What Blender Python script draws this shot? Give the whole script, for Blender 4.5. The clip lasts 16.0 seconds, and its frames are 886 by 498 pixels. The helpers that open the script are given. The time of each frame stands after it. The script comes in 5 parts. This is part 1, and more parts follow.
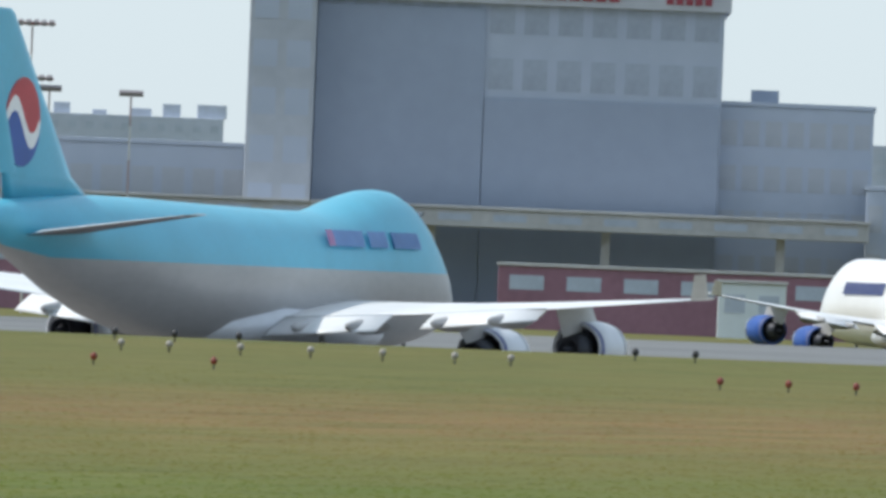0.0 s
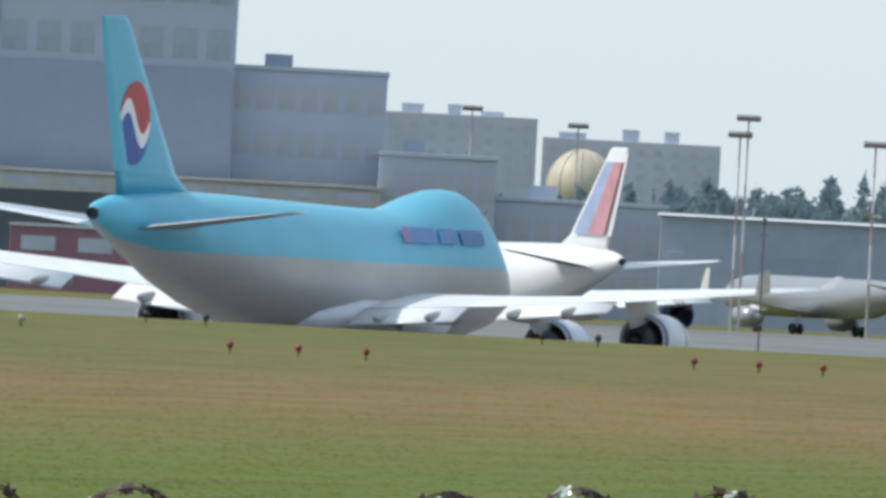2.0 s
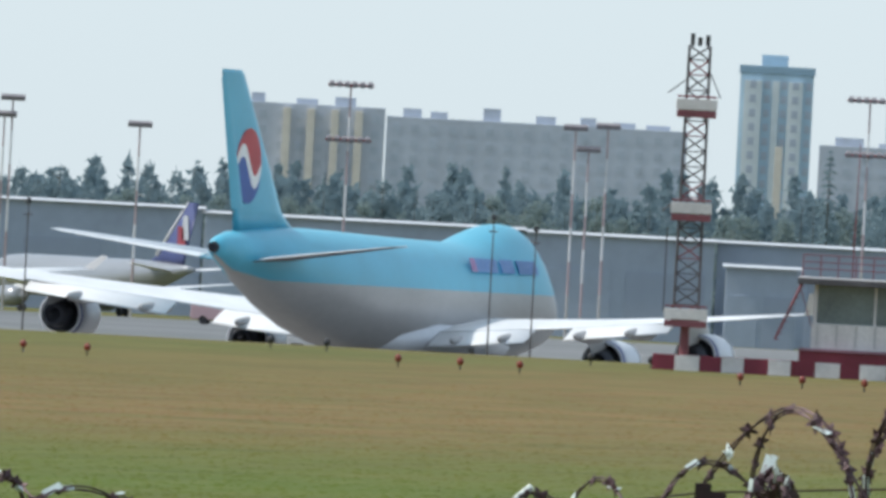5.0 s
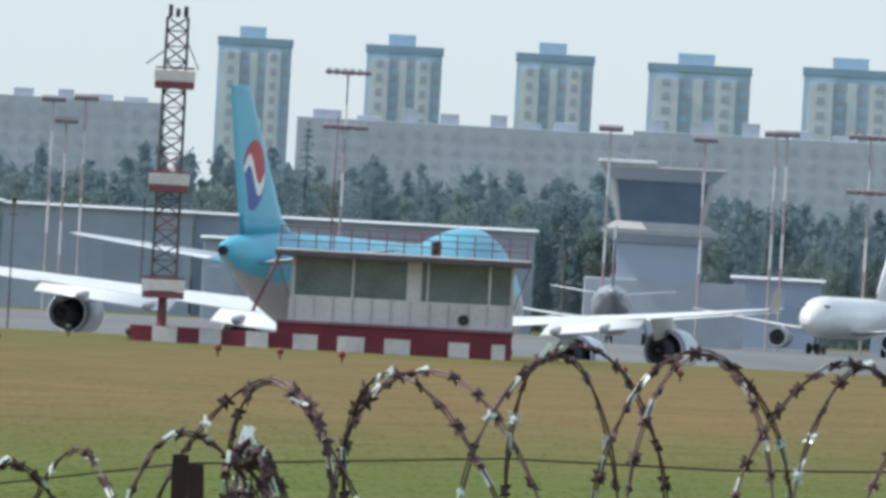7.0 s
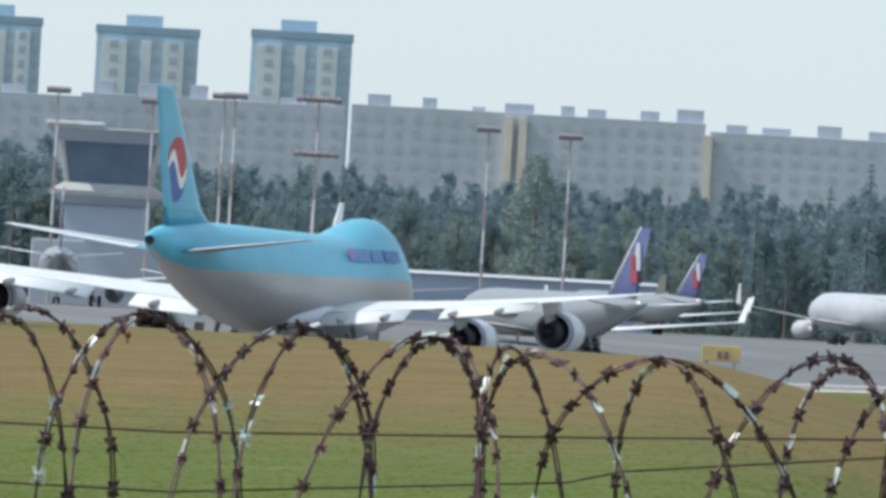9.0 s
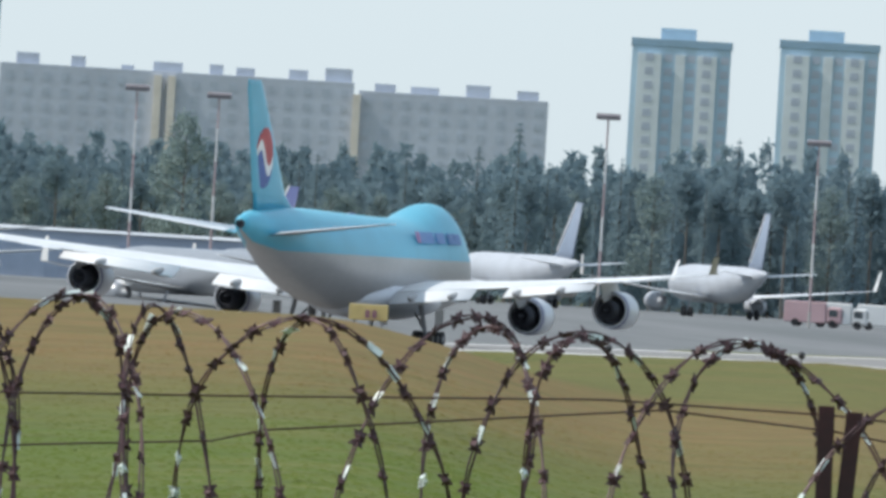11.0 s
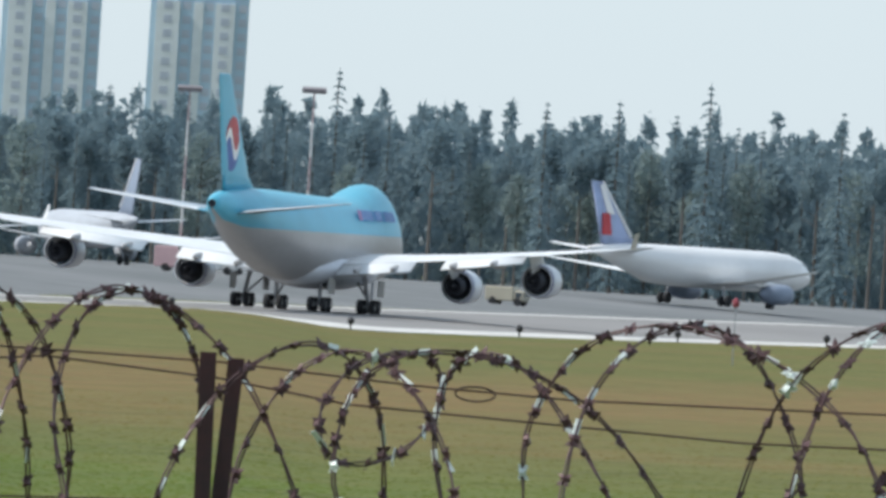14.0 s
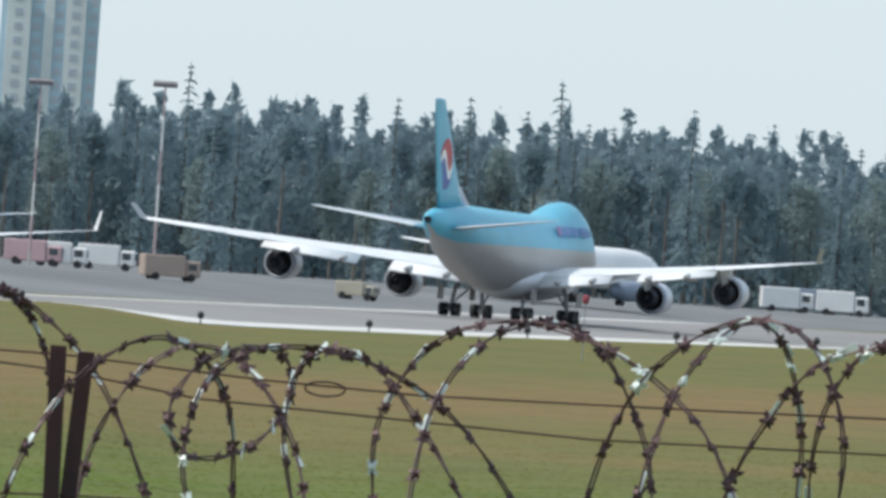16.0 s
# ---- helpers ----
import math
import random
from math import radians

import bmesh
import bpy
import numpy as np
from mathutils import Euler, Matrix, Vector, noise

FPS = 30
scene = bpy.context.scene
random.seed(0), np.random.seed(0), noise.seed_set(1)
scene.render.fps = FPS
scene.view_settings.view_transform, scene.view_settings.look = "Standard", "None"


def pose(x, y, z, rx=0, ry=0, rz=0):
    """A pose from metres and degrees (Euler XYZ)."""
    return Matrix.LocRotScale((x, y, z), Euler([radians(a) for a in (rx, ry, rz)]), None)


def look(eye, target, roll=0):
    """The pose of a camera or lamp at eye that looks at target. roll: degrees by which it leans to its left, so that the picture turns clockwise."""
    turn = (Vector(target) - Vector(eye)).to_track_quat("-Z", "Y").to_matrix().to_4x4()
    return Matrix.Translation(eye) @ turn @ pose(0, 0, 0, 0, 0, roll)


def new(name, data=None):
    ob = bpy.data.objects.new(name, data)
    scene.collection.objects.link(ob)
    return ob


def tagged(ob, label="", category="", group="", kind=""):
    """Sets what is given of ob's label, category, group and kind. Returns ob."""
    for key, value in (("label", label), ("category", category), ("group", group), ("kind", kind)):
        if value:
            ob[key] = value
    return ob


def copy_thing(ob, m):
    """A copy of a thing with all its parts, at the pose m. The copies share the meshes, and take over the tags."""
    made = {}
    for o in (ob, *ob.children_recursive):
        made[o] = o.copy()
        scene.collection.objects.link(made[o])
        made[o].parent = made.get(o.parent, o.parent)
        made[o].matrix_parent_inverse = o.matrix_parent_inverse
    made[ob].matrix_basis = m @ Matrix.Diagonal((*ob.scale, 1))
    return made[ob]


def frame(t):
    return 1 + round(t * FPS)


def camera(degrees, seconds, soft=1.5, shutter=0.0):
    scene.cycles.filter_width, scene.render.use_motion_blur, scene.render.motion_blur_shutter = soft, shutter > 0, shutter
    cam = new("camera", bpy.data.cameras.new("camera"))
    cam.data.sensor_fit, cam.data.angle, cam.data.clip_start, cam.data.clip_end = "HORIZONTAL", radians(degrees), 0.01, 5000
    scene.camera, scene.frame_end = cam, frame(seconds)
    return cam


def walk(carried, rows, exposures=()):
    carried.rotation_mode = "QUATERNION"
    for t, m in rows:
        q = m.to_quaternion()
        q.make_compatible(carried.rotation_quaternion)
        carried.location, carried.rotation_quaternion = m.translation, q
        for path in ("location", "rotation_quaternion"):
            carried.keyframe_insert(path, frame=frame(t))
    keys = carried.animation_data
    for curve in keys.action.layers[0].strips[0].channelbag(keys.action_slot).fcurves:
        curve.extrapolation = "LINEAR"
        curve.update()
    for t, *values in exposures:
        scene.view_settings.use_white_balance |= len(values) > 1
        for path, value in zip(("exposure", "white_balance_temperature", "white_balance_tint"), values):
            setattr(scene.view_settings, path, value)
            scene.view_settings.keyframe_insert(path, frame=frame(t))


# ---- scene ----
cam = camera(2.2103, 16.0, 3.6)

EYE = (0.0, 0.0, 6.0)


def aim(bearing, lift, roll, sway=0.0):
    """The camera's pose by its bearing to the right of the runway's heading, its lift over the horizon and its lean, in degrees."""
    b, e = radians(bearing), radians(lift)
    way = Vector((math.sin(b) * math.cos(e), math.cos(b) * math.cos(e), math.sin(e)))
    eye = Vector(EYE) + Vector((math.cos(b), -math.sin(b), 0)) * sway
    return look(eye, eye + way * 100, roll)


PATH = [
    (0.0, -21.0404, 0.1018, 2.32),
    (0.5, -20.7978, 0.1464, 2.69),
    (1.0, -20.5298, 0.0587, 2.55),
    (1.5, -20.2271, 0.0907, 2.89),
    (2.0, -19.8190, 0.0662, 3.09),
    (2.5, -19.4348, 0.0207, 3.02),
    (3.0, -19.2931, -0.0781, 2.90),
    (3.2, -19.1511, -0.0910, 2.95),
    (5.3, -17.7986, 0.1722, 3.01),
    (5.5, -17.6643, 0.1986, 2.95),
    (6.0, -17.3045, 0.1216, 3.02),
    (6.5, -17.0283, 0.0861, 3.17),
    (7.0, -16.6784, 0.1120, 3.15),
    (7.5, -16.5274, 0.0531, 2.98),
    (8.0, -16.1506, 0.1173, 3.06),
    (8.5, -15.7875, 0.0983, 2.99),
    (9.0, -15.2971, 0.0936, 3.28),
    (9.2, -15.1927, 0.1174, 3.21),
    (11.3, -14.3012, 0.0329, 3.54),
    (11.5, -14.2258, 0.0638, 3.62),
    (12.0, -13.8535, 0.1010, 3.82),
    (12.5, -13.5207, 0.0224, 4.09),
    (13.0, -13.2291, 0.0552, 4.22),
    (13.5, -12.8340, -0.1202, 3.71),
    (14.0, -12.8377, 0.0011, 3.63),
    (14.5, -12.6986, 0.0003, 3.73),
    (15.0, -12.5446, -0.1050, 3.77),
    (15.5, -12.5555, -0.0028, 3.96),
    (16.0, -12.4640, 0.0136, 3.96),
]
# sideways sway of the holder, in metres
SWAY = {8.0: 0.011, 8.5: 0.006, 9.0: 0.001, 11.3: 0.010, 11.5: 0.010, 12.0: 0.022, 12.5: 0.0, 13.0: -0.007, 13.5: -0.011, 14.0: -0.017, 14.5: -0.016, 15.0: -0.029, 15.5: -0.017, 16.0: -0.018}
walk(cam, [(t, aim(b, e, r, SWAY.get(t, 0.0))) for t, b, e, r in PATH])

# ---- light ----
SUN_BEARING, SUN_HEIGHT = -112.0, 50.0
world = bpy.data.worlds.new("sky")
scene.world = world
world.use_nodes = True
wn = world.node_tree.nodes
sky = wn.new("ShaderNodeTexSky")
sky.sky_type, sky.sun_disc = "NISHITA", False
sky.sun_elevation, sky.sun_rotation = radians(SUN_HEIGHT), radians(SUN_BEARING)
sky.altitude, sky.air_density, sky.dust_density, sky.ozone_density = 150, 1.0, 0.5, 4.0
wn["Background"].inputs[1].default_value = 0.15
# a hazy summer sky: clear-sky light veiled evenly by pale haze
veil = wn.new("ShaderNodeMix")
veil.data_type = "RGBA"
veil.inputs[0].default_value = 0.85
veil.inputs[7].default_value = (2.15, 2.58, 2.95, 1)
world.node_tree.links.new(sky.outputs[0], veil.inputs[6])
world.node_tree.links.new(veil.outputs[2], wn["Background"].inputs[0])
sun = new("sun", bpy.data.lights.new("sun", "SUN"))
sun.data.energy, sun.data.angle, sun.data.color = 1.9, radians(0.5), (1.0, 0.95, 0.86)
sb, sh = radians(SUN_BEARING), radians(SUN_HEIGHT)
sun.matrix_basis = look((math.sin(sb) * math.cos(sh) * 300, math.cos(sb) * math.cos(sh) * 300, math.sin(sh) * 300), (0, 0, 0))
scene.view_settings.exposure = 0.88


# ---- materials ----
def mat(name, colour, rough=0.7, metal=0.0, vary=0.15, scale=1.0, bump=0.0, second=None, fine=12.0, stretch=(1, 1, 1), coat=0.0, spec=0.5):
    """A surface of one colour broken up at two scales, towards the second colour where one is given."""
    m = bpy.data.materials.new(name)
    m.use_nodes = True
    n, l = m.node_tree.nodes, m.node_tree.links
    p = n["Principled BSDF"]
    p.inputs["Roughness"].default_value, p.inputs["Metallic"].default_value = rough, metal
    p.inputs["Coat Weight"].default_value, p.inputs["Specular IOR Level"].default_value = coat, spec
    tc = n.new("ShaderNodeTexCoord")
    mp = n.new("ShaderNodeMapping")
    mp.inputs["Scale"].default_value = stretch
    l.new(tc.outputs["Object"], mp.inputs["Vector"])
    big, small = n.new("ShaderNodeTexNoise"), n.new("ShaderNodeTexNoise")
    for tex, s in ((big, scale), (small, scale * fine)):
        tex.inputs["Scale"].default_value, tex.inputs["Detail"].default_value = s, 5.0
        l.new(mp.outputs[0], tex.inputs["Vector"])
    mix, ramp = n.new("ShaderNodeMix"), n.new("ShaderNodeMapRange")
    mix.data_type = "RGBA"
    dark = second or tuple(c * (1 - 2.2 * vary) for c in colour)
    mix.inputs[6].default_value, mix.inputs[7].default_value = (*colour, 1), (*dark, 1)
    add = n.new("ShaderNodeMath")
    add.operation = "ADD"
    half = n.new("ShaderNodeMath")
    half.operation, half.inputs[1].default_value = "MULTIPLY", 0.5
    l.new(small.outputs[0], half.inputs[0])
    l.new(big.outputs[0], add.inputs[0])
    l.new(half.outputs[0], add.inputs[1])
    ramp.inputs[1].default_value, ramp.inputs[2].default_value = 0.5, 1.0
    l.new(add.outputs[0], ramp.inputs[0])
    l.new(ramp.outputs[0], mix.inputs[0])
    l.new(mix.outputs[2], p.inputs["Base Color"])
    if bump:
        b = n.new("ShaderNodeBump")
        b.inputs["Strength"].default_value, b.inputs["Distance"].default_value = bump, 0.05
        l.new(small.outputs[0], b.inputs["Height"])
        l.new(b.outputs[0], p.inputs["Normal"])
    return m


def glassy(name, colour, rough=0.08):
    m = mat(name, colour, rough, 0.0, 0.1, 0.4)
    m.node_tree.nodes["Principled BSDF"].inputs["Specular IOR Level"].default_value = 0.8
    return m


SKYBLUE = mat("light blue aircraft paint", (0.09, 0.45, 0.62), 0.45, 0, 0.06, 0.3, coat=0.15)
BELLY = mat("grey aircraft paint", (0.40, 0.40, 0.405), 0.4, 0, 0.10, 0.25, stretch=(1, 0.3, 1))
ALU = mat("bare polished aluminium", (0.78, 0.79, 0.80), 0.3, 0.85, 0.10, 0.5)
WINGGREY = mat("light grey wing paint", (0.84, 0.85, 0.86), 0.38, 0.1, 0.08, 0.4)
WHITE = mat("white gloss paint", (0.82, 0.82, 0.82), 0.3, 0, 0.05, 0.3, coat=0.3)
NACELLE = mat("pale nacelle paint", (0.62, 0.65, 0.70), 0.35, 0.1, 0.07, 0.5)
DARKMETAL = mat("dark burnt metal", (0.05, 0.055, 0.07), 0.5, 0.6, 0.2, 1.0)
RUBBER = mat("black rubber", (0.025, 0.026, 0.03), 0.8, 0, 0.2, 2.0)
STEEL = mat("grey steel", (0.34, 0.35, 0.37), 0.5, 0.5, 0.15, 1.0)
DULLRED = mat("faded crimson paint", (0.33, 0.06, 0.085), 0.7, 0, 0.15, 0.8)
RED = mat("red paint", (0.55, 0.045, 0.06), 0.45, 0, 0.12, 0.6)
NAVY = mat("navy blue paint", (0.075, 0.095, 0.24), 0.4, 0, 0.1, 0.6)
ROYAL = mat("royal blue paint", (0.02, 0.09, 0.38), 0.4, 0, 0.1, 0.6)
LETTERRED = mat("faded red lettering paint", (0.38, 0.20, 0.38), 0.45, 0, 0.08, 0.6)
LETTER = mat("violet blue lettering paint", (0.14, 0.27, 0.54), 0.45, 0, 0.08, 0.6)
GLASS = glassy("dark window glass", (0.04, 0.055, 0.07))
PALEGLASS = mat("grey green window glass", (0.20, 0.24, 0.235), 0.15, 0, 0.2, 0.8, spec=0.35)
BLUEGLASS = glassy("blue tinted window glass", (0.14, 0.20, 0.28), 0.15)
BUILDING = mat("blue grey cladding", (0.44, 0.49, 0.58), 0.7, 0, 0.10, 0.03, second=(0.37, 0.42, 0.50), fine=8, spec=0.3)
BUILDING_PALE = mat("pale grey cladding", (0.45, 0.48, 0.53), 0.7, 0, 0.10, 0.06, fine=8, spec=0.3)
BAND = mat("weathered pale concrete band", (0.52, 0.52, 0.52), 0.8, 0, 0.15, 0.08)
MAROON = mat("maroon facade panel", (0.30, 0.15, 0.20), 0.6, 0, 0.15, 0.1)
ROOFGLINT = mat("bright sheet metal roof", (0.75, 0.76, 0.78), 0.45, 0.5, 0.15, 0.1)
# Far buildings: pale blue tints and weak window contrast carry haze in the colour.
TOWERBLUE = mat("hazed pale blue tower block render", (0.44, 0.60, 0.72), 0.85, 0, 0.08, 0.06)
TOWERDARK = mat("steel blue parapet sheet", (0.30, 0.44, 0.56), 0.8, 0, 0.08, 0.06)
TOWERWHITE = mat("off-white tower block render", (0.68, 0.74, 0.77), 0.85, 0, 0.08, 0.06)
HOUSEGREY = mat("hazed grey concrete panel", (0.52, 0.57, 0.66), 0.85, 0, 0.10, 0.05)
# sunlit strips of the far blocks, their warm light put into the colour
HOUSEWARM = mat("sunlit cream concrete panel", (0.74, 0.69, 0.62), 0.85, 0, 0.10, 0.08)
FARGLASS = mat("hazed window glass", (0.47, 0.53, 0.62), 0.6, 0, 0.1, 0.4, spec=0.3)
ASPHALT = mat("worn grey runway asphalt", (0.27, 0.26, 0.255), 0.8, 0, 0.15, 0.02, second=(0.20, 0.195, 0.19), fine=9, spec=0.25)
SHOULDER = mat("sunbleached concrete shoulder", (0.66, 0.64, 0.61), 0.55, 0, 0.15, 0.06, second=(0.50, 0.48, 0.45))
CONCRETE = mat("apron concrete", (0.22, 0.225, 0.23), 0.9, 0, 0.12, 0.012, second=(0.13, 0.14, 0.145), spec=0.15)
TRUSSRED = mat("weathered red mast paint", (0.29, 0.09, 0.11), 0.6, 0, 0.2, 0.8)
TRUSSGREY = mat("dark galvanised steel", (0.13, 0.12, 0.13), 0.6, 0.4, 0.2, 1.0)
PLASTER = mat("dirty white plaster", (0.76, 0.73, 0.73), 0.8, 0, 0.15, 0.5)
RUST = mat("dark rusty steel", (0.062, 0.022, 0.024), 0.75, 0.3, 0.25, 6.0, second=(0.025, 0.016, 0.018))
TAPE = mat("rusting galvanised razor tape", (0.095, 0.040, 0.048), 0.5, 0.25, 0.3, 9.0, second=(0.035, 0.02, 0.022))
# highlights on the razor tape, put in as pieces of pale zinc colour
ZINCGLINT = mat("bright zinc glint", (0.72, 0.80, 0.77), 0.35, 0.15, 0.15, 9.0)
PALELENS = mat("pale lamp lens", (0.33, 0.31, 0.28), 0.4, 0, 0.15, 3.0)
ORANGE = mat("orange lamp lens", (0.23, 0.035, 0.022), 0.4, 0, 0.15, 3.0)
BLACKPLASTIC = mat("black lamp housing", (0.03, 0.03, 0.035), 0.5, 0, 0.2, 3.0)
YELLOW = mat("pale yellow sign face", (0.62, 0.50, 0.22), 0.5, 0, 0.1, 2.0)
GOLD = mat("pale gold dome sheet", (0.60, 0.54, 0.43), 0.6, 0.1, 0.12, 0.2)
# The wood's colours are lifted and blued to stand in for distance haze.
NEEDLES = mat("hazed spruce needles", (0.132, 0.178, 0.195), 0.95, 0, 0.25, 0.15, second=(0.108, 0.148, 0.165), spec=0.1)
LEAVES = mat("hazed grey green foliage", (0.148, 0.185, 0.178), 0.95, 0, 0.25, 0.15, second=(0.12, 0.155, 0.155), spec=0.1)
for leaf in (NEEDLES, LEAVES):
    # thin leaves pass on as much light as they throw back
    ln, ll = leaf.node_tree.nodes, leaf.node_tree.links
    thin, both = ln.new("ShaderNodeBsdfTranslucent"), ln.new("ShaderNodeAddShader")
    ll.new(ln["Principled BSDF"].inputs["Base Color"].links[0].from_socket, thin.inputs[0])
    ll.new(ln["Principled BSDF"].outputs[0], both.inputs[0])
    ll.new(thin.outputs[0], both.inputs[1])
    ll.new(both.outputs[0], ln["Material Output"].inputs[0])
BARK = mat("grey brown bark", (0.19, 0.175, 0.16), 0.9, 0, 0.25, 1.5)


def grass_material():
    """Mown airfield grass: green blades with long straw-brown dry bands across the field."""
    m = bpy.data.materials.new("mown airfield grass")
    m.use_nodes = True
    n, l = m.node_tree.nodes, m.node_tree.links
    p = n["Principled BSDF"]
    p.inputs["Roughness"].default_value = 0.9
    p.inputs["Specular IOR Level"].default_value = 0.15
    geo = n.new("ShaderNodeNewGeometry")

    def tex(scale, stretch, detail=5.0, turn=-0.29):
        mp, t = n.new("ShaderNodeMapping"), n.new("ShaderNodeTexNoise")
        mp.inputs["Scale"].default_value = stretch
        mp.inputs["Rotation"].default_value = (0, 0, turn)
        t.inputs["Scale"].default_value, t.inputs["Detail"].default_value = scale, detail
        l.new(geo.outputs["Position"], mp.inputs["Vector"])
        l.new(mp.outputs[0], t.inputs["Vector"])
        return t.outputs[0]

    def blend(fac, a, b):
        x = n.new("ShaderNodeMix")
        x.data_type = "RGBA"
        l.new(fac, x.inputs[0])
        for k, c in ((6, a), (7, b)):
            if isinstance(c, tuple):
                x.inputs[k].default_value = (*c, 1)
            else:
                l.new(c, x.inputs[k])
        return x.outputs[2]

    def span(v, lo, hi):
        r = n.new("ShaderNodeMapRange")
        r.inputs[1].default_value, r.inputs[2].default_value = lo, hi
        l.new(v, r.inputs[0])
        return r.outputs[0]

    green = blend(span(tex(0.06, (1, 1, 1)), 0.35, 0.65), (0.098, 0.108, 0.027), (0.132, 0.121, 0.034))
    straw = blend(span(tex(0.25, (1, 0.3, 1)), 0.3, 0.7), (0.212, 0.132, 0.054), (0.168, 0.104, 0.043))
    # dry belts lie across the field, fanning out to the east
    mp, sep = n.new("ShaderNodeMapping"), n.new("ShaderNodeSeparateXYZ")
    mp.inputs["Rotation"].default_value = (0, 0, -0.29)
    l.new(geo.outputs["Position"], mp.inputs["Vector"])
    l.new(mp.outputs[0], sep.inputs[0])

    def calc(op, a, b):
        x = n.new("ShaderNodeMath")
        x.operation = op
        for k, v in enumerate((a, b)):
            if isinstance(v, (int, float)):
                x.inputs[k].default_value = v
            else:
                l.new(v, x.inputs[k])
        return x.outputs[0]

    belt = calc("SUBTRACT", sep.outputs[1], calc("MULTIPLY", sep.outputs[0], 3.1))
    belt = calc("ADD", belt, calc("MULTIPLY", calc("SUBTRACT", tex(0.008, (0.3, 1, 1)), 0.5), 260.0))
    belt = calc("ADD", belt, calc("MULTIPLY", calc("SUBTRACT", tex(0.05, (0.25, 1, 1)), 0.5), 120.0))
    dry = span(calc("ABSOLUTE", calc("SUBTRACT", belt, 755.0), 0.0), 235.0, 75.0)
    dry = calc("MAXIMUM", dry, calc("MULTIPLY", span(tex(0.02, (0.15, 1, 1)), 0.52, 0.68), 0.7))
    c = blend(dry, green, straw)
    c = blend(span(tex(3.0, (1, 0.25, 1)), 0.50, 0.85), c, (0.19, 0.17, 0.055))
    c = blend(span(tex(0.35, (1, 0.3, 1)), 0.50, 0.85), c, (0.085, 0.10, 0.022))
    c = blend(span(tex(0.15, (0.4, 1, 1)), 0.55, 0.8), c, (0.11, 0.105, 0.03))
    c = blend(calc("MULTIPLY", span(calc("ADD", sep.outputs[1], calc("MULTIPLY", calc("SUBTRACT", tex(0.03, (0.3, 1, 1)), 0.5), 160.0)), 640.0, 500.0), 0.75), c, (0.083, 0.129, 0.017))
    # worn and lush patches at the size of a stride and of a room
    c = blend(calc("MULTIPLY", span(tex(1.1, (1, 0.05, 1), 6.0), 0.50, 0.66), 0.55), c, (0.058, 0.068, 0.018))
    c = blend(calc("MULTIPLY", span(tex(2.2, (1, 0.05, 1), 6.0), 0.53, 0.68), 0.6), c, (0.20, 0.20, 0.075))
    c = blend(calc("MULTIPLY", span(tex(0.22, (1, 0.2, 1), 4.0, 0.1), 0.5, 0.66), 0.25), c, (0.15, 0.135, 0.045))
    l.new(c, p.inputs["Base Color"])
    b = n.new("ShaderNodeBump")
    b.inputs["Strength"].default_value, b.inputs["Distance"].default_value = 0.3, 0.15
    l.new(tex(2.0, (1, 0.5, 1)), b.inputs["Height"])
    l.new(b.outputs[0], p.inputs["Normal"])
    return m


GRASS = grass_material()


# ---- building tools ----
def spot(bearing, dist, z=0.0):
    """A place by its bearing and distance from the viewpoint."""
    b = radians(bearing)
    return Vector((dist * math.sin(b), dist * math.cos(b), z))


def part(name, bm, material, parent=None, label="", smooth=False):
    me = bpy.data.meshes.new(name)
    bm.to_mesh(me)
    bm.free()
    for m in material if isinstance(material, (list, tuple)) else [material]:
        me.materials.append(m)
    if smooth:
        me.polygons.foreach_set("use_smooth", [True] * len(me.polygons))
    ob = new(name, me)
    ob.parent = parent
    if label:
        ob["label"] = label
    return ob


def shared(name, me, parent, m):
    """One more piece on a mesh that is already there."""
    ob = new(name, me)
    ob.parent = parent
    ob.matrix_basis = m
    return ob


def thing(name, m, label, category, group="", kind=""):
    ob = new(name)
    ob.matrix_basis = m
    return tagged(ob, label, category, group, kind)


def box(bm, x0, x1, y0, y1, z0, z1, bevel=0.0, slot=0):
    v = [bm.verts.new((x, y, z)) for z in (z0, z1) for x, y in ((x0, y0), (x1, y0), (x1, y1), (x0, y1))]
    fs = [bm.faces.new([v[i] for i in f]) for f in ((3, 2, 1, 0), (4, 5, 6, 7), (0, 1, 5, 4), (1, 2, 6, 5), (2, 3, 7, 6), (3, 0, 4, 7))]
    for f in fs:
        f.material_index = slot
    if bevel:
        bmesh.ops.bevel(bm, geom=list({e for f in fs for e in f.edges}), offset=bevel, segments=2, profile=0.5, affect="EDGES")
    return bm


def a_box(*a, **k):
    return box(bmesh.new(), *a, **k)


def tube(bm, a, b, r0, r1=None, seg=8, cap=True):
    a, b = Vector(a), Vector(b)
    r1 = r0 if r1 is None else r1
    d = (b - a).normalized()
    s = d.orthogonal().normalized()
    t = d.cross(s)
    rings = []
    for p, r in ((a, r0), (b, r1)):
        rings.append([bm.verts.new(p + (s * math.cos(2 * math.pi * i / seg) + t * math.sin(2 * math.pi * i / seg)) * r) for i in range(seg)])
    for i in range(seg):
        j = (i + 1) % seg
        bm.faces.new((rings[0][i], rings[0][j], rings[1][j], rings[1][i]))
    if cap:
        bm.faces.new(rings[0][::-1])
        bm.faces.new(rings[1])
    return bm


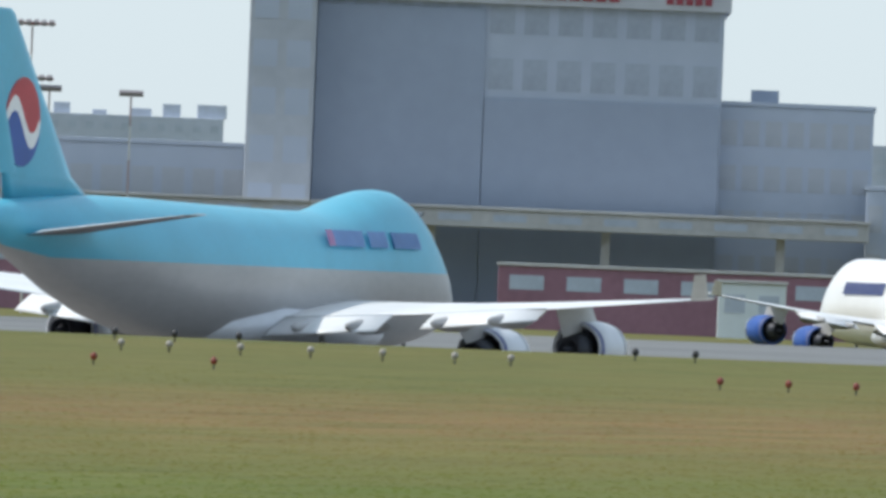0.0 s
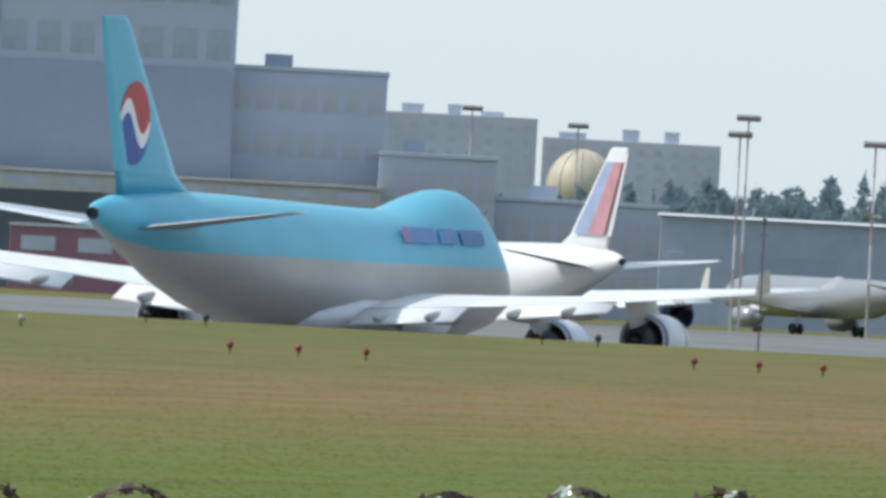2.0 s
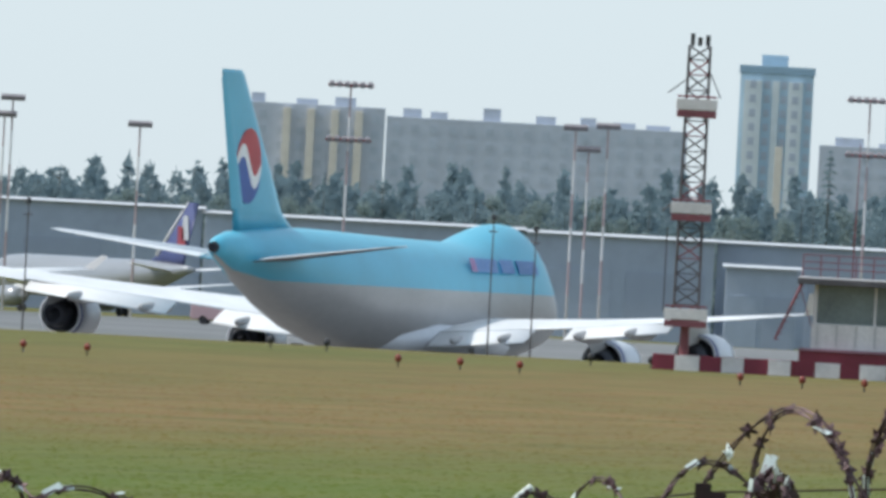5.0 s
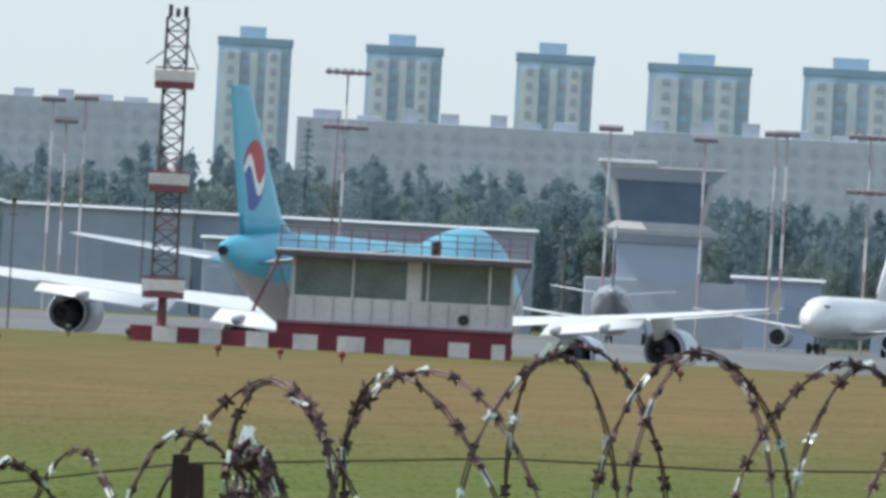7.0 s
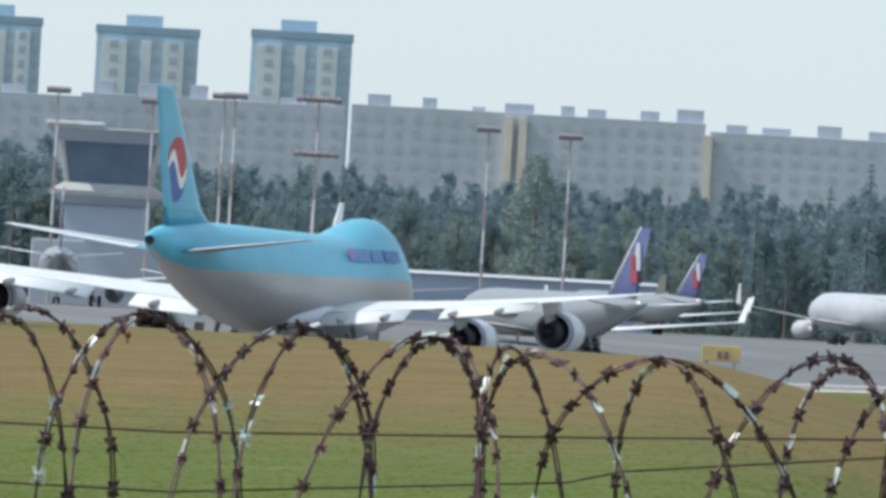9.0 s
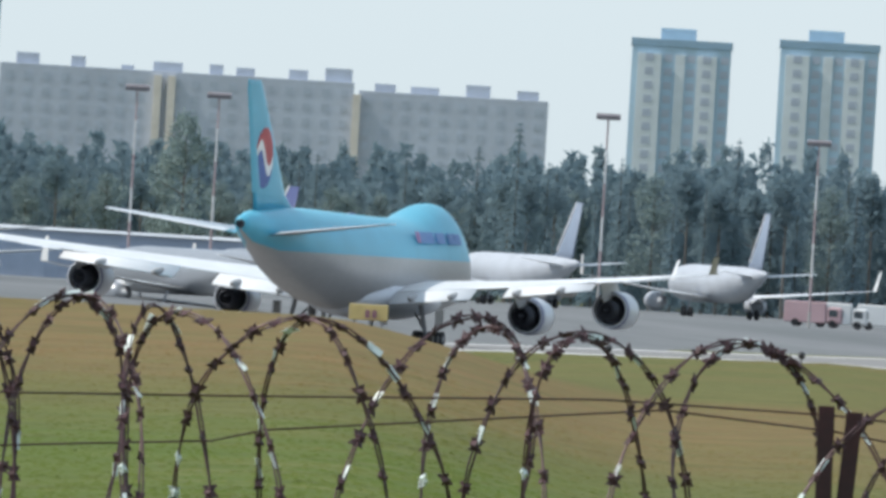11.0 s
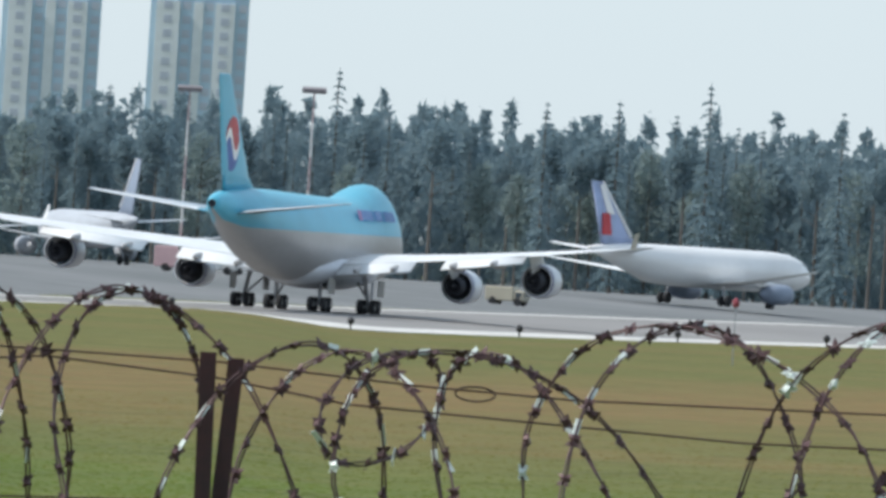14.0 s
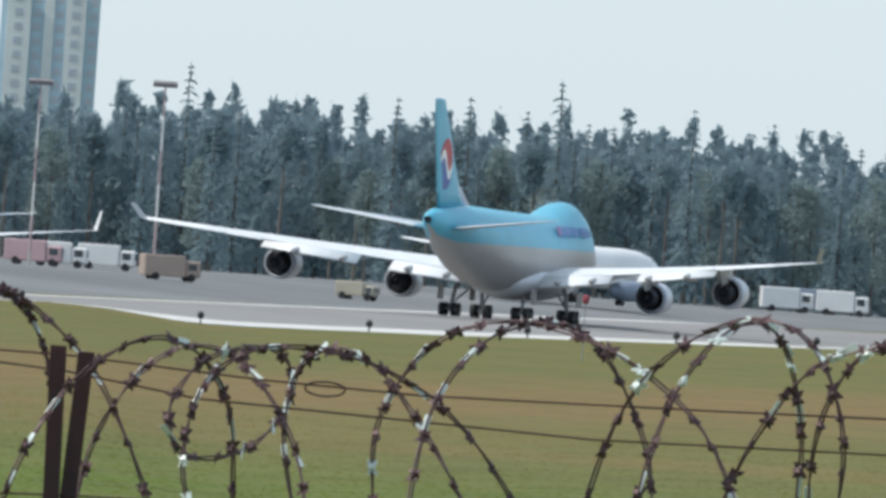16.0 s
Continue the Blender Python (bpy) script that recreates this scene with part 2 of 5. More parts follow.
def sweep(bm, points, radius, seg=6, closed=False):
    """A round wire through the points."""
    pts = [Vector(p) for p in points]
    rings, s = [], None
    for i, p in enumerate(pts):
        q0, q1 = (pts[i - 1], pts[(i + 1) % len(pts)]) if closed else (pts[max(i - 1, 0)], pts[min(i + 1, len(pts) - 1)])
        d = (q1 - q0).normalized()
        s = d.orthogonal().normalized() if s is None else (s - d * s.dot(d)).normalized()
        t = d.cross(s)
        rings.append([bm.verts.new(p + (s * math.cos(2 * math.pi * k / seg) + t * math.sin(2 * math.pi * k / seg)) * radius) for k in range(seg)])
    for i in range(len(rings) - (0 if closed else 1)):
        a, b = rings[i], rings[(i + 1) % len(rings)]
        for k in range(seg):
            bm.faces.new((a[k], a[(k + 1) % seg], b[(k + 1) % seg], b[k]))
    return bm


def lathe(bm, profile, axis, origin, seg=24):
    """A turned body: profile of (along, radius) round the axis 'x', 'y' or 'z' at the origin."""
    o = Vector(origin)
    rings = []
    for a, r in profile:
        ring = []
        for i in range(seg):
            c, s = r * math.cos(2 * math.pi * i / seg), r * math.sin(2 * math.pi * i / seg)
            ring.append(bm.verts.new(o + Vector({"y": (c, a, s), "z": (c, s, a), "x": (a, c, s)}[axis])))
        rings.append(ring)
    for a, b in zip(rings, rings[1:]):
        for i in range(seg):
            bm.faces.new((a[i], a[(i + 1) % seg], b[(i + 1) % seg], b[i]))
    bmesh.ops.remove_doubles(bm, verts=bm.verts, dist=1e-5)
    bmesh.ops.recalc_face_normals(bm, faces=bm.faces)
    return bm


def aerofoil(bm, stations, n=9):
    """A wing or fin through stations (leading point, trailing point, thickness), thickness across 'up'."""
    rings = []
    for lead, trail, thick, up in stations:
        lead, trail, up = Vector(lead), Vector(trail), Vector(up)
        ring = []
        for side in (1, -1):
            for i in range(n):
                u = i / n if side > 0 else 1 - i / n
                h = 2.6 * (0.2969 * math.sqrt(u) - 0.126 * u - 0.3516 * u * u + 0.2843 * u ** 3 - 0.1036 * u ** 4) * thick
                ring.append(bm.verts.new(lead.lerp(trail, u) + up * (h * side * (1.0 if side > 0 else 0.75))))
        rings.append(ring)
    for a, b in zip(rings, rings[1:]):
        for i in range(len(a)):
            j = (i + 1) % len(a)
            bm.faces.new((a[i], a[j], b[j], b[i]))
    bm.faces.new(rings[0][::-1])
    bm.faces.new(rings[-1])
    bmesh.ops.recalc_face_normals(bm, faces=bm.faces)
    return bm


def loft_body(sections, belt, seg=20):
    """A fuselage through sections (y, half width, bottom, top, widest height), its faces over the belt height in slot 0, under it in slot 1."""
    bm = bmesh.new()
    rings = []
    for y, w, zb, zt, zc in sections:
        tb = max(-0.97, min(0.97, (belt - zc) / ((zt - zc) if belt > zc else (zc - zb))))
        ab = math.asin(tb)
        angles = [ab + (math.pi - 2 * ab) * i / seg for i in range(seg)] + [math.pi - ab + (math.pi + 2 * ab) * i / seg for i in range(seg)]
        rings.append([bm.verts.new((w * math.cos(a), y, zc + math.sin(a) * ((zt - zc) if math.sin(a) > 0 else (zc - zb)))) for a in angles])
    for a, b in zip(rings, rings[1:]):
        for i in range(2 * seg):
            f = bm.faces.new((a[i], a[(i + 1) % (2 * seg)], b[(i + 1) % (2 * seg)], b[i]))
            f.material_index = 0 if i < seg else 1
    bm.faces.new(rings[0]), bm.faces.new(rings[-1][::-1])
    bmesh.ops.recalc_face_normals(bm, faces=bm.faces)
    return bm


# ---- ground ----
RUN_NEAR, RUN_FAR, RUN_MID = 414.0, 474.0, 443.8


def clampf(v, a, b):
    return max(a, min(b, v))


def smooth(v, a, b):
    t = clampf((v - a) / (b - a), 0.0, 1.0)
    return t * t * (3 - 2 * t)


def runway_height(x, y):
    b = clampf(math.degrees(math.atan2(x, y)), -23.0, -11.0)
    d = clampf(math.hypot(x, y), 1000, 2400)
    return 2.3e-5 * d * (b + 16.8) ** 2 - 0.5


def bank(x, y):
    """The low swell that carries the near edge of the runway for a stretch."""
    b = math.degrees(math.atan2(x, y))
    return 0.9 * smooth(b, -14.9, -14.3) * (1 - smooth(b, -13.45, -12.95))


def ground_height(x, y):
    d = math.hypot(x, y)
    b = clampf(math.degrees(math.atan2(x, y)), -23.0, -10.0)
    near = 396.0 / math.sin(radians(-b))
    far = 490.0 / math.sin(radians(-b))
    zr = runway_height(x, y)
    if d < 250:
        return 4.25 + (0.6 - 4.25) * smooth(d, 20, 250)
    if d < near:
        flat = smooth(b, -14.75, -13.75)
        crest = 960.0
        ridge = 0.6 + (3.57 - 0.6) * ((d - 250) / (crest - 250)) if d < crest else 3.57 + (zr - 1.0 - 3.57) * smooth(d, crest, crest + 0.8 * (near - crest))
        low = 0.6 + (zr - 0.95 + 1.3 * bank(x, y) - 0.6) * (d - 250) / (near - 250)
        return ridge + (low - ridge) * flat
    if d < far:
        return zr - 0.9 + 1.3 * bank(x, y) * clampf((x + 437) / 23, 0, 1)
    return zr - 0.3 + (2.0 - (zr - 0.3)) * smooth(d, far, far + 220)


def build_ground():
    bm = bmesh.new()
    bearings = [-180 + i * 6 for i in range(26)] + [-26 + i * 0.08 for i in range(int(18 / 0.08) + 1)] + [-6 + i * 6 for i in range(31)]
    radii = [0.5, 8, 20, 35, 50, 65, 80, 110, 150, 200, 250, 300, 400, 500] + [560 + 20 * i for i in range(100)] + [2700, 3000, 3500, 4200, 4950]
    rings = []
    for r in radii:
        rings.append([bm.verts.new((r * math.sin(radians(b)), r * math.cos(radians(b)), ground_height(r * math.sin(radians(b)), r * math.cos(radians(b))))) for b in bearings])
    for a, c in zip(rings, rings[1:]):
        for i in range(len(bearings) - 1):
            bm.faces.new((a[i], a[i + 1], c[i + 1], c[i]))
        bm.faces.new((a[-1], a[0], c[0], c[-1]))
    bm.faces.new(rings[0])
    bmesh.ops.recalc_face_normals(bm, faces=bm.faces)
    return tagged(part("ground", bm, GRASS, smooth=True), "mown airfield grass with straw-brown dry bands", "grass", kind="structure")


build_ground()


def strip(name, x0, x1, y0, y1, lift, material, fall=0.0, step=15.0, cols=4):
    """A paved strip along the runway's heading that follows its height."""
    bm = bmesh.new()
    rows, y = [], y0
    while y <= y1:
        row = []
        for i in range(cols + 1):
            x = x0 + (x1 - x0) * i / cols
            side = abs(x + RUN_MID)
            row.append(bm.verts.new((x, y, runway_height(-RUN_MID, y) + lift - side * fall + bank(x, y) * clampf((x + 437) / 23, 0, 1))))
        rows.append(row)
        y += step
    for a, b in zip(rows, rows[1:]):
        for i in range(cols):
            bm.faces.new((a[i], a[i + 1], b[i + 1], b[i]))
    bmesh.ops.recalc_face_normals(bm, faces=bm.faces)
    return part(name, bm, material)


tagged(strip("runway", -RUN_FAR, -RUN_NEAR, 880, 2900, 0.0, ASPHALT, 0.014), "worn grey asphalt runway with a hazy sheen", "runway", kind="structure")
tagged(strip("pavement", -RUN_NEAR, -405.5, 880, 2900, 0.004, SHOULDER, 0.014, cols=1), "sunbleached concrete runway shoulder beside the grass", "pavement", kind="structure")
tagged(strip("pavement", -482, -RUN_FAR, 880, 2900, 0.004, SHOULDER, 0.014, cols=1), "sunbleached concrete runway shoulder beside the grass", "pavement", kind="structure")


def build_apron():
    bm = bmesh.new()
    rows = []
    for b in [-23 + i * 0.1 for i in range(131)]:
        far = 484.0 / math.sin(radians(-b))
        row = []
        for d in [far + 25 * i for i in range(32)]:
            p = spot(b, d)
            row.append(bm.verts.new((p.x, p.y, ground_height(p.x, p.y) + 0.06)))
        rows.append(row)
    for a, c in zip(rows, rows[1:]):
        for i in range(len(a) - 1):
            bm.faces.new((a[i], a[i + 1], c[i + 1], c[i]))
    bmesh.ops.recalc_face_normals(bm, faces=bm.faces)
    return tagged(part("pavement", bm, CONCRETE), "grey concrete apron beyond the runway", "apron", kind="structure")


build_apron()

# ---- the four-engined jumbo ----
def mirrored(build):
    for s in (1, -1):
        build(s)


# darker grey that puts the shade under wings and stabilisers into the paint
UNDERSIDE = mat("shaded grey underside paint", (0.24, 0.215, 0.225), 0.6, 0, 0.18, 0.4)


def dark_underside(bm):
    """The lower skin of a wing takes the second material, shade put into paint."""
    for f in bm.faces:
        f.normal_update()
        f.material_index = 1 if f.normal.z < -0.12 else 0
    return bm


FLEX = []  # the wings and engines of the rolling jumbo, each with its side


def jumbo(m, label, upper, lower, fin_mat, tail_art, hump_back, cowl=None):
    cowl = cowl or NACELLE
    plane = thing("cargo_aircraft" if hump_back > 47 else "passenger_aircraft", m, label, "airplane")
    base = [(0.0, 0.35, 8.15, 8.95, 8.55), (0.8, 0.62, 7.85, 9.25, 8.55), (3, 1.15, 7.2, 9.6, 8.4), (7, 1.85, 6.1, 9.8, 8.1), (12, 2.5, 4.7, 10.0, 7.5), (17, 2.95, 3.6, 10.02, 6.9),
            (22, 3.2, 2.85, 9.98, 6.5), (27, 3.25, 2.5, 9.9, 6.3), (34, 3.25, 2.45, 9.8, 6.2), (42, 3.25, 2.45, 9.72, 6.2)]
    front = [(45, 9.72), (47, 9.8), (49, 10.08), (51, 10.45), (53, 10.75), (55, 10.98), (57, 11.05), (58.5, 11.0), (60, 10.7), (61.5, 10.05), (63, 9.1), (64.5, 8.1), (66, 7.1), (67.2, 6.2), (68.0, 5.3)]
    if hump_back < 47:
        front = [(44, 9.4), (46, 9.7), (48, 10.3), (51, 10.9), (55, 11.0), (59, 11.05), (61, 11.0), (62.5, 10.7), (64, 10.0), (65.5, 8.9), (67, 7.5), (68.0, 6.3), (68.6, 5.3)]
    for y, zt in front:
        y = 45 + (y - 45) * (0.89 if hump_back > 47 else 1.0) if y > 45 else y
        k = clampf((y - 50) / 15.6, 0, 1) if hump_back > 47 else clampf((y - 52) / 16.7, 0, 1)
        w = (3.25 - 0.15 * smooth(y, 44, 52)) * math.sqrt(max(0.004, 1 - k ** 3.0))
        base.append((y, w, 2.45 + 1.6 * k ** 3, zt, 6.2 - 1.6 * k ** 3))
    part("fuselage", loft_body(base, 6.7), [upper, lower], plane, smooth=True)
    bm = bmesh.new()
    lathe(bm, [(-0.12, 0.0), (-0.12, 0.2), (-0.3, 0.3), (0.0, 0.36)], "y", (0, 0, 8.55), 14)
    part("tail_exhaust", bm, DARKMETAL, plane, "black exhaust opening in the tail cone")
    # cockpit panes
    for i in range(6):
        a = radians(-45 + i * 18)
        bm = a_box(-0.42, 0.42, -0.04, 0.04, -0.28, 0.28, 0.03)
        bm.transform(pose(math.sin(a) * 1.45, (58.9 if hump_back > 47 else 60.4) + math.cos(a) * 1.5, 9.75, -38, 0, -math.degrees(a)))
        part("cockpit_pane", bm, GLASS, plane)
    # fin and stabilisers
    bm = aerofoil(bmesh.new(), [((0, 16.0, 9.5), (0, 3.4, 9.4), 0.95, (1, 0, 0)), ((0, 12.6, 10.9), (0, 3.1, 10.9), 0.85, (1, 0, 0)), ((0, 4.1, 19.15), (0, -0.2, 19.15), 0.34, (1, 0, 0)), ((0, 3.5, 19.4), (0, -0.2, 19.4), 0.2, (1, 0, 0))])
    fin = part("fin", bm, fin_mat, plane, smooth=True)
    bm = aerofoil(bmesh.new(), [((0, 5.15, 10.95), (0, 2.85, 10.95), 0.60, (1, 0, 0)), ((0, 1.05, 18.9), (0, -0.28, 18.9), 0.30, (1, 0, 0))], 6)
    part("rudder", bm, fin_mat, fin)
    tail_art(fin)

    def stab(s):
        bm = aerofoil(bmesh.new(), [((s * 1.3, 11.4, 8.1), (s * 1.3, 3.4, 7.8), 0.75, (0, 0, 1)), ((s * 11.1, 3.9, 9.2), (s * 11.1, 1.3, 9.15), 0.2, (0, 0, 1))])
        st = part("stabilizer", dark_underside(bm), [ALU if hump_back > 47 else WINGGREY, UNDERSIDE], plane, smooth=True)
        bm = aerofoil(bmesh.new(), [((s * 2.0, 5.2, 8.12), (s * 2.0, 2.9, 7.95), 0.2, (0, 0, 1)), ((s * 10.6, 2.2, 9.12), (s * 10.6, 1.2, 9.08), 0.1, (0, 0, 1))], 5)
        part("elevator", dark_underside(bm), [WINGGREY, UNDERSIDE], st)

    mirrored(stab)

    def wing(s):
        def w(y, u, dz=0.0):
            # spanwise y, chord fraction u from the leading edge
            le = 49.0 - (y - 3.0) * 0.862 if y > 3 else 49.0
            te = 33.0 - (y - 3.0) * 0.22 if y < 12 else 31.0 - (y - 12.0) * 0.52
            z = 4.8 + 2.3 * ((y - 3.0) / 28.5) ** 1.15 if y > 3 else 4.8
            return (s * y, le + (te - le) * u, z + dz - 0.85 * u * (1 - (y - 3) / 36))

        st = [(0.5, 1.9), (3.2, 1.8), (8, 1.4), (12, 1.05), (18, 0.75), (25, 0.5), (31.2, 0.26)]
        bm = aerofoil(bmesh.new(), [(w(y, 0), w(y, 0.86 if y < 24 else 1.0), th, (0, 0, 1)) for y, th in st])
        wg = part("wing", dark_underside(bm), [WINGGREY, UNDERSIDE], plane, smooth=True)
        if hump_back > 47:
            FLEX.append((wg, s))
        for y0, y1 in ((3.4, 10.2), (13.0, 21.0)):
            bm = aerofoil(bmesh.new(), [((*w(y, 0.83)[:2], w(y, 0.83)[2] + 0.05), (w(y, 1.02)[0], w(y, 1.02)[1] - 0.5, w(y, 1.02)[2] - 0.95 + 0.016 * y), 0.28, (0, 0, 1)) for y in (y0, y1)], 6)
            part("flap", bm, WINGGREY, wg, smooth=True)
        bm = aerofoil(bmesh.new(), [(w(21.2, 0.85), w(21.2, 1.0), 0.16, (0, 0, 1)), (w(24.0, 0.86), w(24.0, 1.0), 0.14, (0, 0, 1))], 5)
        part("aileron", bm, WINGGREY, wg)
        for y in (5.2, 8.6, 14.2, 18.2):
            bm = bmesh.new()
            lathe(bm, [(-2.6, 0.0), (-2.0, 0.22), (0, 0.42), (2.4, 0.36), (4.0, 0.05)], "y", (w(y, 0.9)[0], w(y, 0.9)[1], w(y, 0.9)[2] - 0.55), 10)
            part("flap_fairing", bm, BELLY, wg, smooth=True)
        tip, tail = Vector(w(31.2, 0)), Vector(w(31.2, 1.0))
        out = Vector((s * 0.7, -1.5, 1.35))
        bm = aerofoil(bmesh.new(), [(tip.lerp(tail, 0.3), tail, 0.2, (s, 0, 0.3)), (tip.lerp(tail, 0.55) + out, tail + out + Vector((0, -0.1, 0)), 0.08, (s, 0, 0.2))], 5)
        part("winglet", bm, BELLY, wg)
        for y, ez, le_off in ((11.7, 2.85, 2.2), (20.8, 3.75, 0.2)):
            eng = part("engine", lathe(bmesh.new(), [(2.5, 1.16), (2.75, 1.24), (2.6, 1.36), (1.6, 1.46), (0.2, 1.47), (-1.3, 1.36), (-1.35, 1.25), (-1.0, 1.15), (0.8, 1.12), (2.5, 1.16)], "y", (s * y, w(y, 0)[1] + le_off, ez), 28), cowl, plane, smooth=True)
            ey = w(y, 0)[1] + le_off
            if hump_back > 47:
                FLEX.append((eng, s))
            part("core_cowl", lathe(bmesh.new(), [(1.0, 0.9), (-1.2, 0.88), (-2.6, 0.66), (-2.62, 0.5), (-2.2, 0.45), (-2.2, 0.3), (-3.3, 0.04)], "y", (s * y, ey, ez), 20), DARKMETAL, eng, smooth=True)
            part("fan", lathe(bmesh.new(), [(1.0, 1.14), (1.05, 0.4), (1.9, 0.03)], "y", (s * y, ey, ez), 24), DARKMETAL, eng)
            part("fan_stator", lathe(bmesh.new(), [(-0.75, 1.2), (-0.7, 0.9)], "y", (s * y, ey, ez), 24), DARKMETAL, eng)
            ring = lathe(bmesh.new(), [(2.3, 1.42), (2.62, 1.372), (2.78, 1.25), (2.6, 1.14)], "y", (s * y, ey, ez), 28)
            part("intake_lip", ring, ALU, eng, "polished metal intake lip", smooth=True)
            part("cowl_band", lathe(bmesh.new(), [(-1.25, 1.25), (-1.25, 1.385), (-0.85, 1.425), (-0.85, 1.25)], "y", (s * y, ey, ez), 28), NAVY, eng, "dark blue band round the cowl", smooth=False)
            wz = w(y, 0)[2]
            bm = aerofoil(bmesh.new(), [((s * y, ey + 1.6, ez + 1.3), (s * y, ey - 3.4, ez + 0.55), 0.4, (1, 0, 0)), ((s * y, ey - le_off + 0.6, wz - 0.05), (s * y, ey - le_off - 4.6, wz - 0.35), 0.34, (1, 0, 0))], 6)
            part("pylon", bm, BELLY, eng)

    mirrored(wing)
    part("wing_fairing", loft_body([(27.0, 0.6, 3.0, 3.7, 3.4), (30, 2.6, 2.1, 4.6, 3.4), (36, 3.55, 1.85, 5.4, 3.5), (45, 3.6, 1.85, 5.4, 3.5), (51, 2.8, 2.2, 4.6, 3.4), (54, 0.6, 2.6, 3.6, 3.2)], 9.0), [NACELLE, NACELLE], plane, smooth=True)

    # landing gear
    def wheel(p, r, half, parent):
        wh = part("wheel", lathe(bmesh.new(), [(-half, r * 0.55), (-half, r * 0.9), (-half * 0.6, r), (half * 0.6, r), (half, r * 0.9), (half, r * 0.55)], "x", p, 18), RUBBER, parent, smooth=True)
        part("rim", lathe(bmesh.new(), [(-half * 0.8, 0.02), (-half * 0.8, r * 0.56), (half * 0.8, r * 0.56), (half * 0.8, 0.02)], "x", p, 14), STEEL, wh)

    for x, y in ((5.5, 36.4), (-5.5, 36.4), (1.9, 33.4), (-1.9, 33.4)):
        bm = tube(bmesh.new(), (x * (0.9 if abs(x) > 3 else 1), y, 3.2), (x, y, 0.65), 0.19, 0.16)
        tube(bm, (x, y - 0.8, 0.62), (x, y + 0.8, 0.62), 0.13)
        tube(bm, (x * 0.75, y + 1.5, 2.6), (x, y, 1.0), 0.1)
        for dy in (-0.75, 0.75):
            tube(bm, (x - 0.7, y + dy, 0.62), (x + 0.7, y + dy, 0.62), 0.09)
        gear = part("main_gear", bm, STEEL, plane)
        for dy in (-0.75, 0.75):
            for dx in (-0.56, 0.56):
                wheel((x + dx, y + dy, 0.62), 0.62, 0.24, gear)
        bm = a_box(x - 0.03, x + 0.03, y - 1.1, y + 1.3, 1.5, 2.9, 0.02)
        bm.transform(Matrix.Translation((0.95 if x > 0 else -0.95, 0, 0)))
        part("gear_door", bm, lower, plane)
    bm = tube(bmesh.new(), (0, 61.2, 3.0), (0, 61.0, 0.6), 0.14)
    tube(bm, (-0.5, 61.0, 0.6), (0.5, 61.0, 0.6), 0.09)
    gear = part("nose_gear", bm, STEEL, plane)
    for dx in (-0.38, 0.38):
        wheel((dx, 61.0, 0.6), 0.6, 0.2, gear)
    return plane


def roundel_art(fin):
    """The round tail emblem, both sides: red upper and blue lower half, parted by a white wave."""
    for s in (1, -1):
        for name, material, lo, hi in (("emblem_red", RED, 0, 1), ("emblem_blue", ROYAL, 1, 2), ("emblem_white", WHITE, 2, 3)):
            bm = bmesh.new()
            n = 28
            R, cy, cz = 2.3, 5.35, 13.6

            def wave(u, k):
                return 0.42 * R * math.sin(math.pi * u) * (-1) + k * 0.17 * R

            cols = []
            for i in range(n + 1):
                u = -1 + 2 * i / n
                h = R * math.sqrt(max(0.0, 1 - u * u))
                a, b = ((clampf(wave(u, 1), -h, h), h), (-h, clampf(wave(u, -1), -h, h)), (clampf(wave(u, -1), -h, h), clampf(wave(u, 1), -h, h)))[lo]
                y = cy + u * R * 0.98
                col = []
                for z in (a, b):
                    # ride on the fin's skin
                    zz = cz + z
                    k = (zz - 10.9) / 8.25
                    lead, trail, th = 12.6 - 8.5 * k, 3.1 - 3.3 * k, 0.85 - 0.51 * k
                    f = clampf((lead - y) / (lead - trail), 0.02, 0.98)
                    t = 2.6 * (0.2969 * math.sqrt(f) - 0.126 * f - 0.3516 * f * f + 0.2843 * f ** 3 - 0.1036 * f ** 4) * th
                    col.append(bm.verts.new((s * (t + 0.05), y, zz)))
                    col.append(bm.verts.new((s * (t - 0.05), y, zz)))
                cols.append(col)
            for p, q in zip(cols, cols[1:]):
                for i, j in ((0, 2), (3, 1), (2, 3), (1, 0)):
                    bm.faces.new((p[i], p[j], q[j], q[i]))
            bmesh.ops.remove_doubles(bm, verts=bm.verts, dist=1e-4)
            bmesh.ops.recalc_face_normals(bm, faces=bm.faces)
            part(name, bm, material, fin)


PALERED = mat("pale red tail paint", (0.60, 0.30, 0.34), 0.5, 0, 0.15, 0.5)
PALEBLUE = mat("pale blue tail paint", (0.38, 0.46, 0.68), 0.5, 0, 0.15, 0.5)


def slanted_art(fin):
    """Slanting blue and red fields on a white fin."""
    for s in (1, -1):
        for name, material, y0, y1 in (("stripe_red", PALERED, 0.08, 0.48), ("stripe_blue", PALEBLUE, 0.48, 0.84)):
            bm = bmesh.new()
            v = []
            for k in (0.02, 0.86):
                lead, trail = 12.6 - 8.5 * k, 3.1 - 3.3 * k
                for f in (y0, y1):
                    x = 0.46 * (0.85 - 0.51 * k)
                    v.append((x, trail + (lead - trail) * f, 10.9 + 8.25 * k))
            a = [bm.verts.new((s * (p[0] + 0.02), p[1], p[2])) for p in v] + [bm.verts.new((s * (p[0] - 0.1), p[1], p[2])) for p in v]
            for f in ((0, 1, 3, 2), (5, 4, 6, 7), (0, 4, 5, 1), (1, 5, 7, 3), (3, 7, 6, 2), (2, 6, 4, 0)):
                bm.faces.new([a[i] for i in f])
            bmesh.ops.recalc_face_normals(bm, faces=bm.faces)
            part(name, bm, material, fin)


